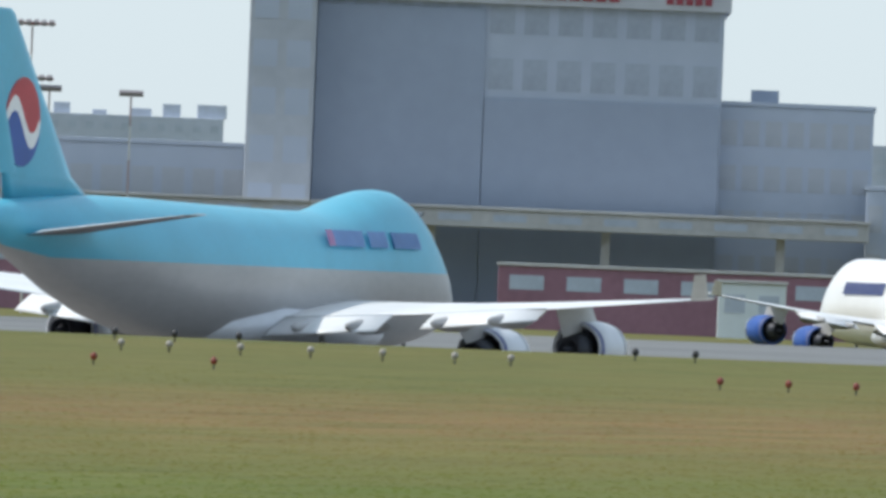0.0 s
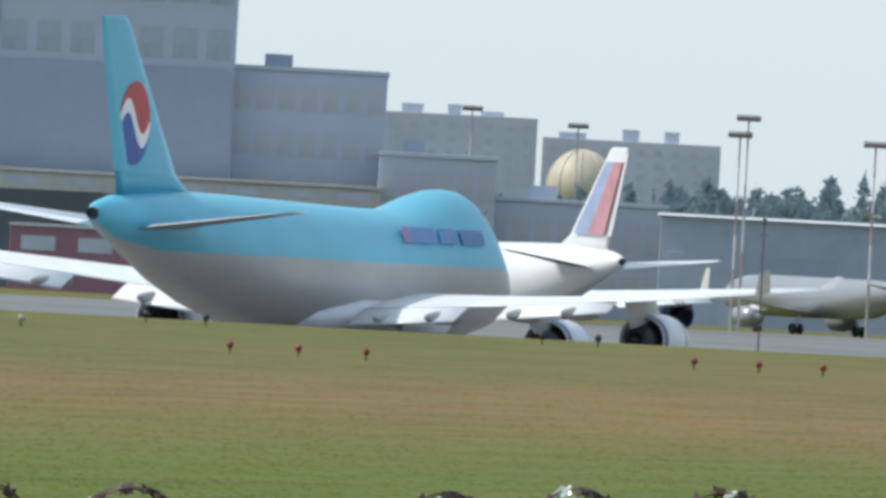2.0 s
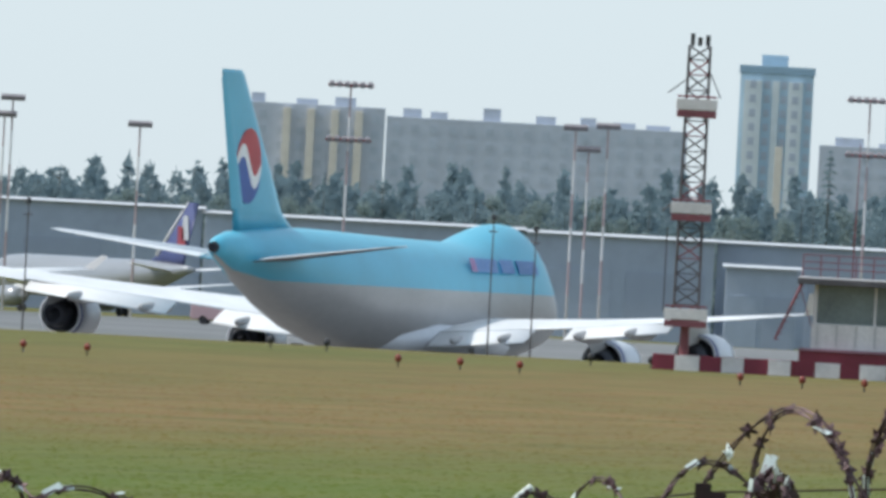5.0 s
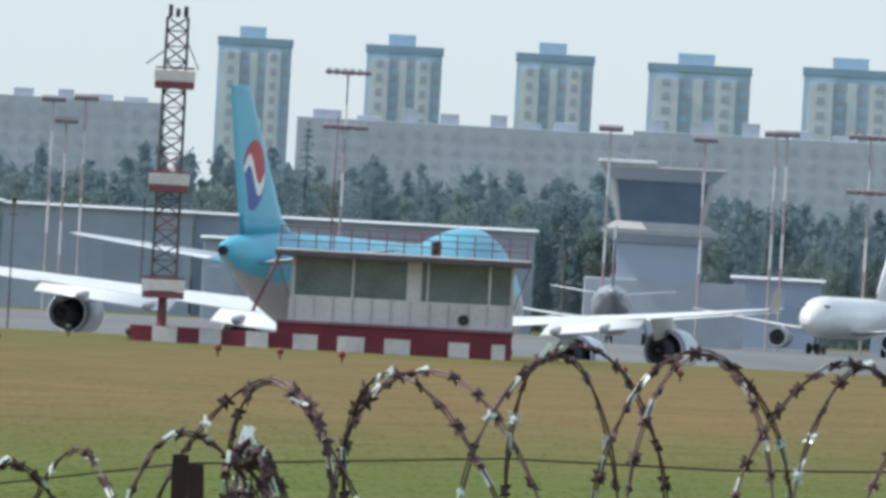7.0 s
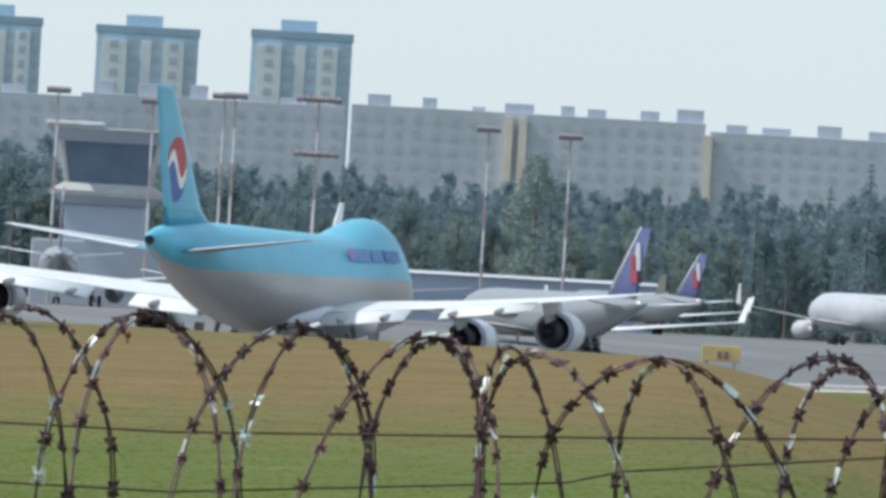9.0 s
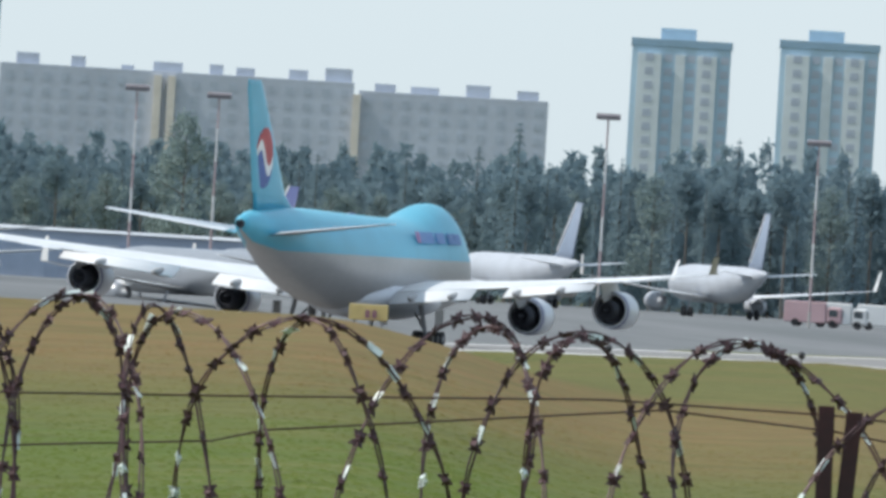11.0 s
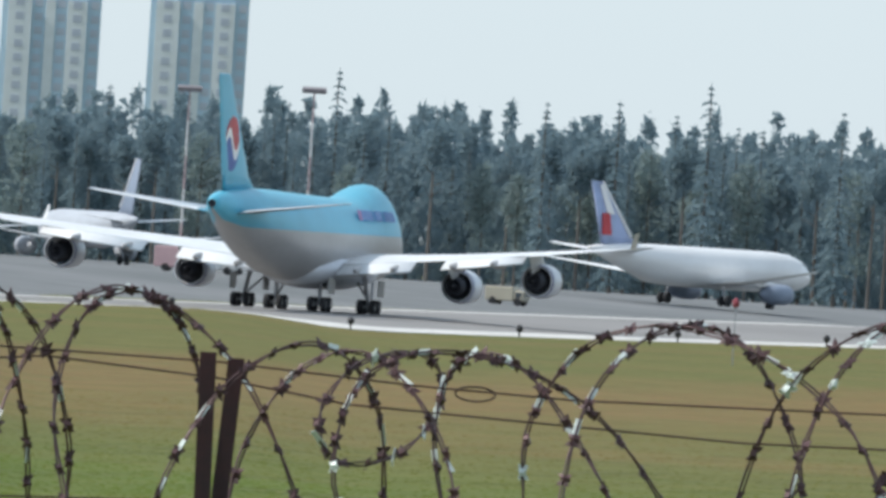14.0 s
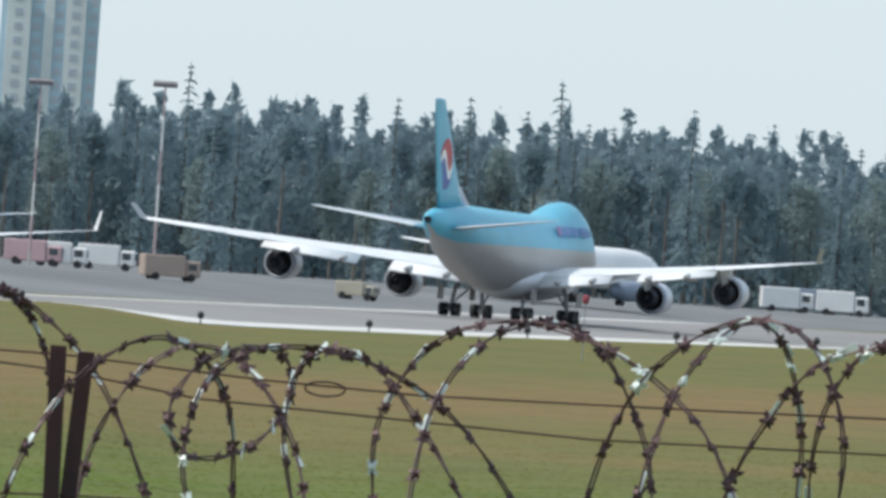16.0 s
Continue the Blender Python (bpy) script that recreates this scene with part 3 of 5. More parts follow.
freighter = jumbo(pose(-RUN_MID, 1085, 0), "light blue and grey four-engined cargo jumbo rolling on the runway", SKYBLUE, BELLY, SKYBLUE, roundel_art, 50)


def titles(plane, y0, y1, z0, z1, material, count, first=None, gaps=()):
    """Bars in place of the airline's title, along both sides of the fuselage."""
    for s in (1, -1):
        for i in range(count):
            a = y0 + (y1 - y0) * (i + 0.08) / count
            b = y0 + (y1 - y0) * (i + 0.74) / count
            if i in gaps:
                continue
            bm = bmesh.new()
            rows = []
            for z in (z0, (z0 + z1) / 2, z1):
                x = 3.25 * math.sqrt(1 - ((z - 6.2) / (10.9 - 6.2)) ** 2)
                rows.append([bm.verts.new((s * (x + e), y, z)) for y in (a, b) for e in (0.02, -0.08)])
            for p, q in zip(rows, rows[1:]):
                for k, j in ((0, 2), (2, 3), (3, 1), (1, 0)):
                    bm.faces.new((p[k], p[j], q[j], q[k]))
            bm.faces.new((rows[0][0], rows[0][1], rows[0][3], rows[0][2]))
            bm.faces.new((rows[2][0], rows[2][2], rows[2][3], rows[2][1]))
            bmesh.ops.recalc_face_normals(bm, faces=bm.faces)
            part("title_bar", bm, first if first and i < 2 else material, plane)


titles(freighter, 42.2, 55.6, 7.95, 8.8, LETTER, 31, LETTERRED, (12, 13, 20, 21))

parked_jumbo = jumbo(Matrix.Translation(spot(-19.372, 2180, -0.35)) @ pose(0, 0, 0, 0, 0, 43), "white four-engined passenger jumbo with a red and blue tail, parked", WHITE, WHITE, WHITE, slanted_art, 40, ROYAL)
titles(parked_jumbo, 48, 58, 7.5, 8.7, NAVY, 12)


# ---- twin-engined airliners ----
def airliner(m, label, body, tail, tail_stripe, engine_mat, group="", winglets=True):
    plane = thing("airliner", m, label, "airplane", group)
    sec = [(0, 0.2, 4.9, 5.3, 5.1), (1.5, 0.55, 4.5, 5.5, 5.1), (5, 1.2, 3.4, 5.75, 4.8), (10, 1.85, 2.0, 5.85, 4.1), (14, 1.98, 1.75, 5.85, 3.8), (24, 1.98, 1.7, 5.85, 3.8), (31, 1.98, 1.7, 5.85, 3.8),
           (33.5, 1.85, 1.8, 5.7, 3.7), (35.5, 1.5, 2.1, 5.2, 3.5), (36.8, 0.95, 2.5, 4.4, 3.35), (37.5, 0.15, 3.1, 3.5, 3.3)]
    part("fuselage", loft_body(sec, 3.0, 14), [body, body], plane, smooth=True)
    fin = part("fin", aerofoil(bmesh.new(), [((0, 8.6, 5.6), (0, 1.9, 5.5), 0.5, (1, 0, 0)), ((0, 6.9, 6.4), (0, 1.6, 6.4), 0.45, (1, 0, 0)), ((0, 1.7, 11.8), (0, -0.3, 11.8), 0.16, (1, 0, 0))]), tail, plane, smooth=True)
    # white tube that paints on the sun caught by the fin's edge
    part("sunlit_leading_edge", tube(bmesh.new(), (0, 6.9, 6.4), (0, 1.72, 11.78), 0.24, 0.1, 8), WHITE, fin, smooth=True)
    for s in (1, -1):
        for k0, k1, f0, f1, material in tail_stripe:
            bm = bmesh.new()
            v = []
            for k, f in ((k0, f0), (k0, f0 + 0.3), (k1, f1), (k1, f1 + 0.3)):
                lead, trail = 6.9 - 5.2 * k, 1.6 - 1.9 * k
                v.append((0.25 * (1 - 0.6 * k) + 0.02, trail + (lead - trail) * min(f, 0.97), 6.4 + 5.4 * k))
            a = [bm.verts.new((s * p[0], p[1], p[2])) for p in v] + [bm.verts.new((s * (p[0] - 0.1), p[1], p[2])) for p in v]
            for f in ((0, 1, 3, 2), (5, 4, 6, 7), (0, 4, 5, 1), (1, 5, 7, 3), (3, 7, 6, 2), (2, 6, 4, 0)):
                bm.faces.new([a[i] for i in f])
            bmesh.ops.recalc_face_normals(bm, faces=bm.faces)
            part("tail_stripe", bm, material, fin)
        part("stabilizer", aerofoil(bmesh.new(), [((s * 0.9, 6.4, 4.9), (s * 0.9, 2.3, 4.8), 0.4, (0, 0, 1)), ((s * 6.2, 3.0, 5.5), (s * 6.2, 1.4, 5.45), 0.12, (0, 0, 1))]), WINGGREY, plane, smooth=True)
        w = part("wing", aerofoil(bmesh.new(), [((s * 0.5, 25.5, 2.3), (s * 0.5, 18.4, 2.1), 0.9, (0, 0, 1)), ((s * 6.4, 22.2, 2.8), (s * 6.4, 18.2, 2.7), 0.5, (0, 0, 1)), ((s * 16.8, 16.4, 4.0), (s * 16.8, 14.9, 4.0), 0.15, (0, 0, 1))]), WINGGREY, plane, smooth=True)
        if winglets:
            part("winglet", aerofoil(bmesh.new(), [((s * 16.8, 16.4, 4.0), (s * 16.8, 14.9, 4.0), 0.12, (s, 0, 0)), ((s * 17.1, 15.0, 6.2), (s * 17.1, 14.3, 6.2), 0.06, (s, 0, 0))], 4), WHITE, w)
        e = part("engine", lathe(bmesh.new(), [(2.0, 0.82), (2.1, 0.92), (1.5, 1.05), (0, 1.06), (-1.6, 0.8), (-1.6, 0.6), (-2.3, 0.4), (-2.6, 0.05)], "y", (s * 5.75, 24.2, 1.55), 18), engine_mat, plane, smooth=True)
        part("fan", lathe(bmesh.new(), [(1.75, 0.82), (1.75, 0.25), (2.2, 0.02)], "y", (s * 5.75, 24.2, 1.55), 16), DARKMETAL, e)
        part("pylon", aerofoil(bmesh.new(), [((s * 5.75, 25.0, 2.5), (s * 5.75, 21.6, 2.2), 0.2, (1, 0, 0)), ((s * 5.75, 23.0, 2.85), (s * 5.75, 20.0, 2.75), 0.2, (1, 0, 0))], 4), WHITE, e)
        bm = tube(bmesh.new(), (s * 3.4, 18.6, 2.0), (s * 3.8, 18.4, 0.5), 0.13)
        g = part("main_gear", bm, STEEL, plane)
        for dx in (-0.4, 0.4):
            part("wheel", lathe(bmesh.new(), [(-0.2, 0.05), (-0.2, 0.5), (-0.12, 0.57), (0.12, 0.57), (0.2, 0.5), (0.2, 0.05)], "x", (s * 3.8 + dx, 18.4, 0.57), 14), RUBBER, g)
    g = part("nose_gear", tube(bmesh.new(), (0, 31.6, 1.9), (0, 31.4, 0.4), 0.1), STEEL, plane)
    for dx in (-0.25, 0.25):
        part("wheel", lathe(bmesh.new(), [(-0.12, 0.04), (-0.12, 0.34), (-0.07, 0.39), (0.07, 0.39), (0.12, 0.34), (0.12, 0.04)], "x", (dx, 31.4, 0.39), 12), RUBBER, g)
    for i in range(4):
        a = radians(-48 + i * 32)
        bm = a_box(-0.4, 0.4, -0.03, 0.03, -0.25, 0.25, 0.02)
        bm.transform(pose(math.sin(a) * 1.45, 34.4 + math.cos(a) * 1.0, 4.75, -45, 0, -math.degrees(a)))
        part("cockpit_pane", bm, GLASS, plane)
    return plane


def parked_at(bearing, dist, heading, z=None):
    p = spot(bearing, dist)
    p.z = ground_height(p.x, p.y) if z is None else z
    return Matrix.Translation(p) @ pose(0, 0, 0, 0, 0, -heading)


# white greyed towards blue, with the body's shade and haze in the colour
PALEPAINT = mat("shaded grey white paint", (0.50, 0.53, 0.58), 0.45, 0, 0.08, 0.4)
FLAG = ((0.1, 0.55, 0.0, 0.45, DULLRED), (0.3, 0.75, 0.0, 0.45, PALEPAINT))
SILVER = mat("silver grey aircraft paint", (0.34, 0.36, 0.39), 0.3, 0.3, 0.05, 0.3)
blue_tail = airliner(parked_at(-14.785, 2010, -40), "silver airliner with a dark blue flag-striped tail, parked", SILVER, NAVY, FLAG, SILVER, "parked airliners")
small = copy_thing(blue_tail, parked_at(-14.64, 2520, -46))
small.scale = (0.78, 0.78, 0.78)
copy_thing(blue_tail, parked_at(-18.60, 2300, -52))
# darker fin grey that paints its unlit side behind the bright edge
FINGREY = mat("shaded blue grey fin paint", (0.24, 0.29, 0.38), 0.45, 0, 0.08, 0.4)
white_tail = airliner(parked_at(-14.075, 2520, -34), "grey white airliner with a slim bright-edged tail, parked on the apron", PALEPAINT, FINGREY, (), PALEPAINT, "parked airliners")
copy_thing(blue_tail, parked_at(-16.25, 2260, -16.5))
for b, d, h in ((-13.605, 2520, -29),):
    copy_thing(white_tail, parked_at(b, d, h))
airliner(parked_at(-15.55, 2300, 177), "white airliner with a red-based tail, facing the runway", WHITE, WHITE, ((0.02, 0.35, 0.1, 0.2, DULLRED),), PALEPAINT, "parked airliners", False)
taxiing = airliner(parked_at(-12.475, 2440, 24), "white airliner with a red, white and blue tail beyond the runway", WHITE, PALEBLUE, ((0.02, 0.42, 0.05, 0.25, RED), (0.4, 0.95, 0.45, 0.6, WHITE)), FINGREY, "parked airliners", False)
taxiing.scale = (1.06, 1.06, 1.06)


# ---- airport buildings ----
def block(name, label, b0, b1, dist, top, depth, material, floors=0, base=1.2, bays=0, roof=ROOFGLINT, category="building", group="", pane_mat=FARGLASS, shared_panes=True):
    """A building whose front spans two bearings at a distance, with its window bands, parapet and roof."""
    mid, w = (b0 + b1) / 2, radians(b1 - b0) * dist
    m = Matrix.Translation(spot(mid, dist)) @ pose(0, 0, 0, 0, 0, -mid)
    house = thing(name, m, label, category, group)
    part("wall", a_box(-w / 2, w / 2, 0, depth, base, top, 0.1), material, house)
    bm = a_box(-w / 2 - 0.2, w / 2 + 0.2, -0.2, depth + 0.2, top, top + 0.5, 0.06)
    box(bm, -w * 0.3, -w * 0.12, depth * 0.3, depth * 0.6, top + 0.5, top + 2.0)
    part("roof", bm, roof, house)
    if floors and bays:
        h = (top - base - 1.5) / floors
        bw = w / bays
        me = None
        for f in range(floors):
            for k in range(bays):
                mm = Matrix.Translation((-w / 2 + bw * (k + 0.5), 0, base + 1.0 + h * (f + 0.5)))
                if me is None:
                    bm = a_box(-bw * 0.36, bw * 0.36, -0.06, 0.2, -h * 0.28, h * 0.28)
                    ob = part("window", bm, pane_mat, house)
                    me = ob.data
                    ob.matrix_basis = mm
                else:
                    shared("window", me, house, mm)
    return house, w


DIST = 2600.0
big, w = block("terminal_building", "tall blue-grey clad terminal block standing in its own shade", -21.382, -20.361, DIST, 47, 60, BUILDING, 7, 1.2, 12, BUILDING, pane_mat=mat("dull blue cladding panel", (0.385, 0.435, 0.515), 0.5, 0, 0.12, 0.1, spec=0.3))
TOPSTOREY = mat("pale grey top storey panel", (0.50, 0.52, 0.56), 0.7, 0, 0.1, 0.05, spec=0.3)
DEEPBLUE = mat("deep blue grey cladding", (0.31, 0.36, 0.45), 0.6, 0, 0.1, 0.04, second=(0.27, 0.315, 0.395), spec=0.3)
mid_b = (-21.382 - 20.361) / 2


def on_face(b):
    return radians(b - mid_b) * DIST


part("top_storey", a_box(on_face(-21.53), on_face(-20.345), -1.2, 61, 38.6, 47.6, 0.1), TOPSTOREY, big, "pale grey top storey with red lettering bars")
part("facade_panel", a_box(on_face(-21.375), on_face(-20.955), -0.35, -0.1, 2.0, 38.0, 0.05), DEEPBLUE, big)
part("facade_panel", a_box(on_face(-20.952), on_face(-20.365), -0.35, -0.1, 2.0, 28.0, 0.05), DEEPBLUE, big)
for b0, b1_, n_ in ((-20.92, -20.62, 9), (-20.51, -20.39, 5)):
    for k in range(n_):
        xa, xb = on_face(b0 + (b1_ - b0) * (k + 0.08) / n_), on_face(b0 + (b1_ - b0) * (k + 0.84) / n_)
        part("sign_bar", a_box(xa, xb, -1.4, -1.2, 39.3, 40.9, 0.03), DULLRED, big)
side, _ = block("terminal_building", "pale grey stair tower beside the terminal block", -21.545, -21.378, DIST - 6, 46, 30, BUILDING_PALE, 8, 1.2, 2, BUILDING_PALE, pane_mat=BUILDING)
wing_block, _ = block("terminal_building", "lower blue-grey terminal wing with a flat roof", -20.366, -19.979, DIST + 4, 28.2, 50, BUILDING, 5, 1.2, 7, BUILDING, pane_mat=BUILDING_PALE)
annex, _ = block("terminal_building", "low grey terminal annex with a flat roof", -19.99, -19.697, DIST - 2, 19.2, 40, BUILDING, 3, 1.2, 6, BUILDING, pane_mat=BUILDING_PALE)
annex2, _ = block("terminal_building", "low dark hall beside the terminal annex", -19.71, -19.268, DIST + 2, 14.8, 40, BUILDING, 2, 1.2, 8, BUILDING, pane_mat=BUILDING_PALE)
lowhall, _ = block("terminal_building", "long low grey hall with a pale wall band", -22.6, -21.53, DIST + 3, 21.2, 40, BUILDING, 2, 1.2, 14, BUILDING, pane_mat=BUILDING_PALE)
for b0, b1, z0, z1, material, lab, d in ((-22.6, -19.98, 13.2, 15.2, BAND, "pale weathered concrete gallery along the terminal", 2585), (-20.9, -19.9, 5.0, 9.0, MAROON, "maroon fronted low airport building", 2540), (-22.5, -21.2, 6.5, 9.2, MAROON, "maroon fronted low airport building", 2540),
                                  (-20.35, -20.18, 3.0, 8.0, TOWERWHITE, "small white airport building", 2500), (-21.95, -21.80, 2.0, 6.0, GLASS, "dark glazed passenger bridge", 2300)):
    mid, w = (b0 + b1) / 2, radians(b1 - b0) * d
    h = thing("gallery" if z1 > 14 else "low_building", Matrix.Translation(spot(mid, d)) @ pose(0, 0, 0, 0, 0, -mid), lab, "building")
    part("wall", a_box(-w / 2, w / 2, 0, 12, 1.0 if z1 < 14 else z0, z1, 0.1), material, h)
    part("roof", a_box(-w / 2 - 0.2, w / 2 + 0.2, -0.3, 12.2, z1, z1 + 0.35, 0.05), BAND, h)
    n = max(2, int(w / 6))
    if z1 > 14:
        for k in range(6):
            x = -w / 2 + w * (k + 0.5) / 6
            part("column", a_box(x - 0.5, x + 0.5, 3, 4, 1.0, z0), BAND, h)
    bm = a_box(-w / n * 0.3, w / n * 0.3, -0.06, 0.1, z0 + (z1 - z0) * 0.35, z0 + (z1 - z0) * 0.75)
    ob = part("window", bm, FARGLASS, h)
    ob.matrix_basis = Matrix.Translation((-w / 2 + w / n * 0.5, 0, 0))
    for k in range(1, n):
        shared("window", ob.data, h, Matrix.Translation((-w / 2 + w / n * (k + 0.5), 0, 0)))

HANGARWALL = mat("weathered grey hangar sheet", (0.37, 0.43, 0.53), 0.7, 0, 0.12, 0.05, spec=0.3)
# hangars with bright roof edges
for b0, b1, top, d, lab in ((-19.28, -18.586, 14.0, 2562, "long grey hangar with a sunlit sheet metal roof"), (-18.58, -17.786, 13.6, 2560, "long grey hangar with a sunlit sheet metal roof"), (-17.78, -17.306, 13.4, 2560, "long grey hangar with a sunlit sheet metal roof"),
                            (-17.30, -16.45, 13.4, 2570, "long grey hangar with a sunlit sheet metal roof"), (-15.6, -14.75, 7.3, 2560, "long low grey hangar with a bright roof edge"), (-15.95, -15.73, 9.4, 2480, "small pale grey service hangar by the tower"), (-17.275, -17.095, 10.6, 2480, "dark blue-grey service building by the hangars")):
    mid, w = (b0 + b1) / 2, radians(b1 - b0) * d
    h = thing("hangar", Matrix.Translation(spot(mid, d)) @ pose(0, 0, 0, 0, 0, -mid), lab, "hangar", "airport hangars")
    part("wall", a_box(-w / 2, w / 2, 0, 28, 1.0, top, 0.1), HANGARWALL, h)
    bm = bmesh.new()
    n = 8
    prof = [(-0.6 + 29.2 * i / n, top + 0.05 + 0.35 * math.sin(math.pi * i / n)) for i in range(n + 1)]
    a = [[bm.verts.new((x, y, z)) for y, z in prof] for x in (-w / 2 - 0.4, w / 2 + 0.4)]
    for i in range(n):
        bm.faces.new((a[0][i], a[1][i], a[1][i + 1], a[0][i + 1]))
    bm.faces.new(a[0]), bm.faces.new(a[1][::-1]), bm.faces.new((a[0][0], a[0][-1], a[1][-1], a[1][0]))
    bmesh.ops.recalc_face_normals(bm, faces=bm.faces)
    part("roof", bm, ROOFGLINT, h)
    n = max(2, int(w / 9))
    for k in range(n):
        x = -w / 2 + w * (k + 0.5) / n
        part("hangar_door", a_box(x - w / n * 0.42, x + w / n * 0.42, -0.12, 0.1, 1.2, top * 0.72, 0.03), DEEPBLUE if k % 2 else HANGARWALL, h)

# golden dome
dome = thing("dome", Matrix.Translation(spot(-19.484, 3100, -1.5)), "pale gold spherical dome rising behind the hall", "dome")
part("shell", lathe(bmesh.new(), [(20.6 + 4.9 * math.sin(radians(a)), 4.75 * math.cos(radians(a))) for a in range(-50, 91, 10)], "z", (0, 0, 0), 32), GOLD, dome, smooth=True)
part("drum", lathe(bmesh.new(), [(1.0, 3.6), (17.2, 3.6)], "z", (0, 0, 0), 24), BUILDING_PALE, dome)
for k in range(10):
    a = 2 * math.pi * k / 10
    pts = [(math.cos(a) * 4.8 * math.cos(radians(e)), math.sin(a) * 4.8 * math.cos(radians(e)), 20.6 + 4.95 * math.sin(radians(e))) for e in range(-50, 91, 14)]
    part("rib", sweep(bmesh.new(), pts, 0.07, 4), GOLD, dome)


# ---- flat blocks far behind the airport ----
def tower_block(b0, b1, top, dist):
    w = radians(b1 - b0) * dist
    mid = (b0 + b1) / 2
    h = thing("tower_block", Matrix.Translation(spot(mid, dist)) @ pose(0, 0, 0, 0, 0, -mid), "tall pale blue and white apartment tower in the haze", "apartment tower", "far apartment towers")
    d = 20.0
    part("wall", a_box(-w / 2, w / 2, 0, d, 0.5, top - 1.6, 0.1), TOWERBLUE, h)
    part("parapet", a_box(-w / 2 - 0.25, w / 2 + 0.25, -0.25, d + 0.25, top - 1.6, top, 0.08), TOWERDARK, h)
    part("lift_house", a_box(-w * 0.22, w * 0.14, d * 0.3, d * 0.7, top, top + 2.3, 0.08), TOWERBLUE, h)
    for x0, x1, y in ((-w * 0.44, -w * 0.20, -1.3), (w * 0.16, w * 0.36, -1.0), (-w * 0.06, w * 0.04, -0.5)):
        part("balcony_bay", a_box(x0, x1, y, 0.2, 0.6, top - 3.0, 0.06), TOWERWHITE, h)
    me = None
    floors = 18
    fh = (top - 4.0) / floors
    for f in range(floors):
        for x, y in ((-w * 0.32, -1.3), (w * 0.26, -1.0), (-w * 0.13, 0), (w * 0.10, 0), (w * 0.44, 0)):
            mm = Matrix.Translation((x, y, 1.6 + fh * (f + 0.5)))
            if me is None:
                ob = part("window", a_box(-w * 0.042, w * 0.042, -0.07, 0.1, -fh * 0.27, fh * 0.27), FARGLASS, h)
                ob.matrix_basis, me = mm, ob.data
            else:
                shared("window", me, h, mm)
    return h


for b0, b1, top in ((-17.265, -17.082, 55.2), (-16.895, -16.706, 55.2), (-16.520, -16.328, 55.2), (-16.190, -15.935, 54.6), (-15.803, -15.552, 55.4), (-13.973, -13.726, 54.0), (-13.604, -13.358, 55.3)):
    tower_block(b0, b1, top, 4600)


def long_block(b0, b1, top, dist, material, lit=()):
    w, mid = radians(b1 - b0) * dist, (b0 + b1) / 2
    h = thing("apartment_block", Matrix.Translation(spot(mid, dist)) @ pose(0, 0, 0, 0, 0, -mid), "long hazy concrete panel apartment block on the skyline", "apartment block", "far apartment blocks")
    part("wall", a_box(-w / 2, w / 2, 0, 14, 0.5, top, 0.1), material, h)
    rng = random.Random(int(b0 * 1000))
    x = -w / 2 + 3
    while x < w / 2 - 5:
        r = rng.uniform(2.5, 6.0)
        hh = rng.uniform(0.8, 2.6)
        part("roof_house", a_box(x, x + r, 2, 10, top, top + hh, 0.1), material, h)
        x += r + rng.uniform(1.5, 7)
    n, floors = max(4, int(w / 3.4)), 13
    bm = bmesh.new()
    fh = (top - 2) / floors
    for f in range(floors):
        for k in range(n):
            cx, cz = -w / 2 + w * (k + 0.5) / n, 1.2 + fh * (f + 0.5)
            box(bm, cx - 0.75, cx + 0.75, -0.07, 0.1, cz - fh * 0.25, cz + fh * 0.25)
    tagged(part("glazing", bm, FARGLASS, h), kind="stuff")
    # bays added as bright strips for sun on the facade
    for b in lit:
        cx = radians(b - mid) * dist
        part("stair_bay", a_box(cx - 0.75, cx + 0.75, -1.6, 0, 0.6, top - 0.8, 0.05), HOUSEWARM, h, "sunlit cream stair bay")


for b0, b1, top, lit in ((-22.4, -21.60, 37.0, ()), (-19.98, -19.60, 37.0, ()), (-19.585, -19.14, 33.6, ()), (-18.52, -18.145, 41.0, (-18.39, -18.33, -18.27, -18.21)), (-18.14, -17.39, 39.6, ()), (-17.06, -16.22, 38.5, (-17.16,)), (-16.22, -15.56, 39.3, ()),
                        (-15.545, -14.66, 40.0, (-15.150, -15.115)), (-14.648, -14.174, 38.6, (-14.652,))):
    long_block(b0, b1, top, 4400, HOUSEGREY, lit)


# ---- control tower ----
ct = thing("control_tower", Matrix.Translation(spot(-16.14, 2350)) @ pose(0, 0, 0, 0, 0, 16.14), "grey control tower with a glazed cab and flat overhanging roof", "control tower")
part("shaft", a_box(-4.4, 4.4, -4.4, 4.4, 1.0, 12.3, 0.2), BUILDING, ct)


def frustum(z0, z1, r0, r1):
    bm = bmesh.new()
    a = [bm.verts.new((x * r0, y * r0, z0)) for x, y in ((-1, -1), (1, -1), (1, 1), (-1, 1))]
    b = [bm.verts.new((x * r1, y * r1, z1)) for x, y in ((-1, -1), (1, -1), (1, 1), (-1, 1))]
    for i in range(4):
        j = (i + 1) % 4
        bm.faces.new((a[i], a[j], b[j], b[i]))
    bm.faces.new(a[::-1]), bm.faces.new(b)
    return bm


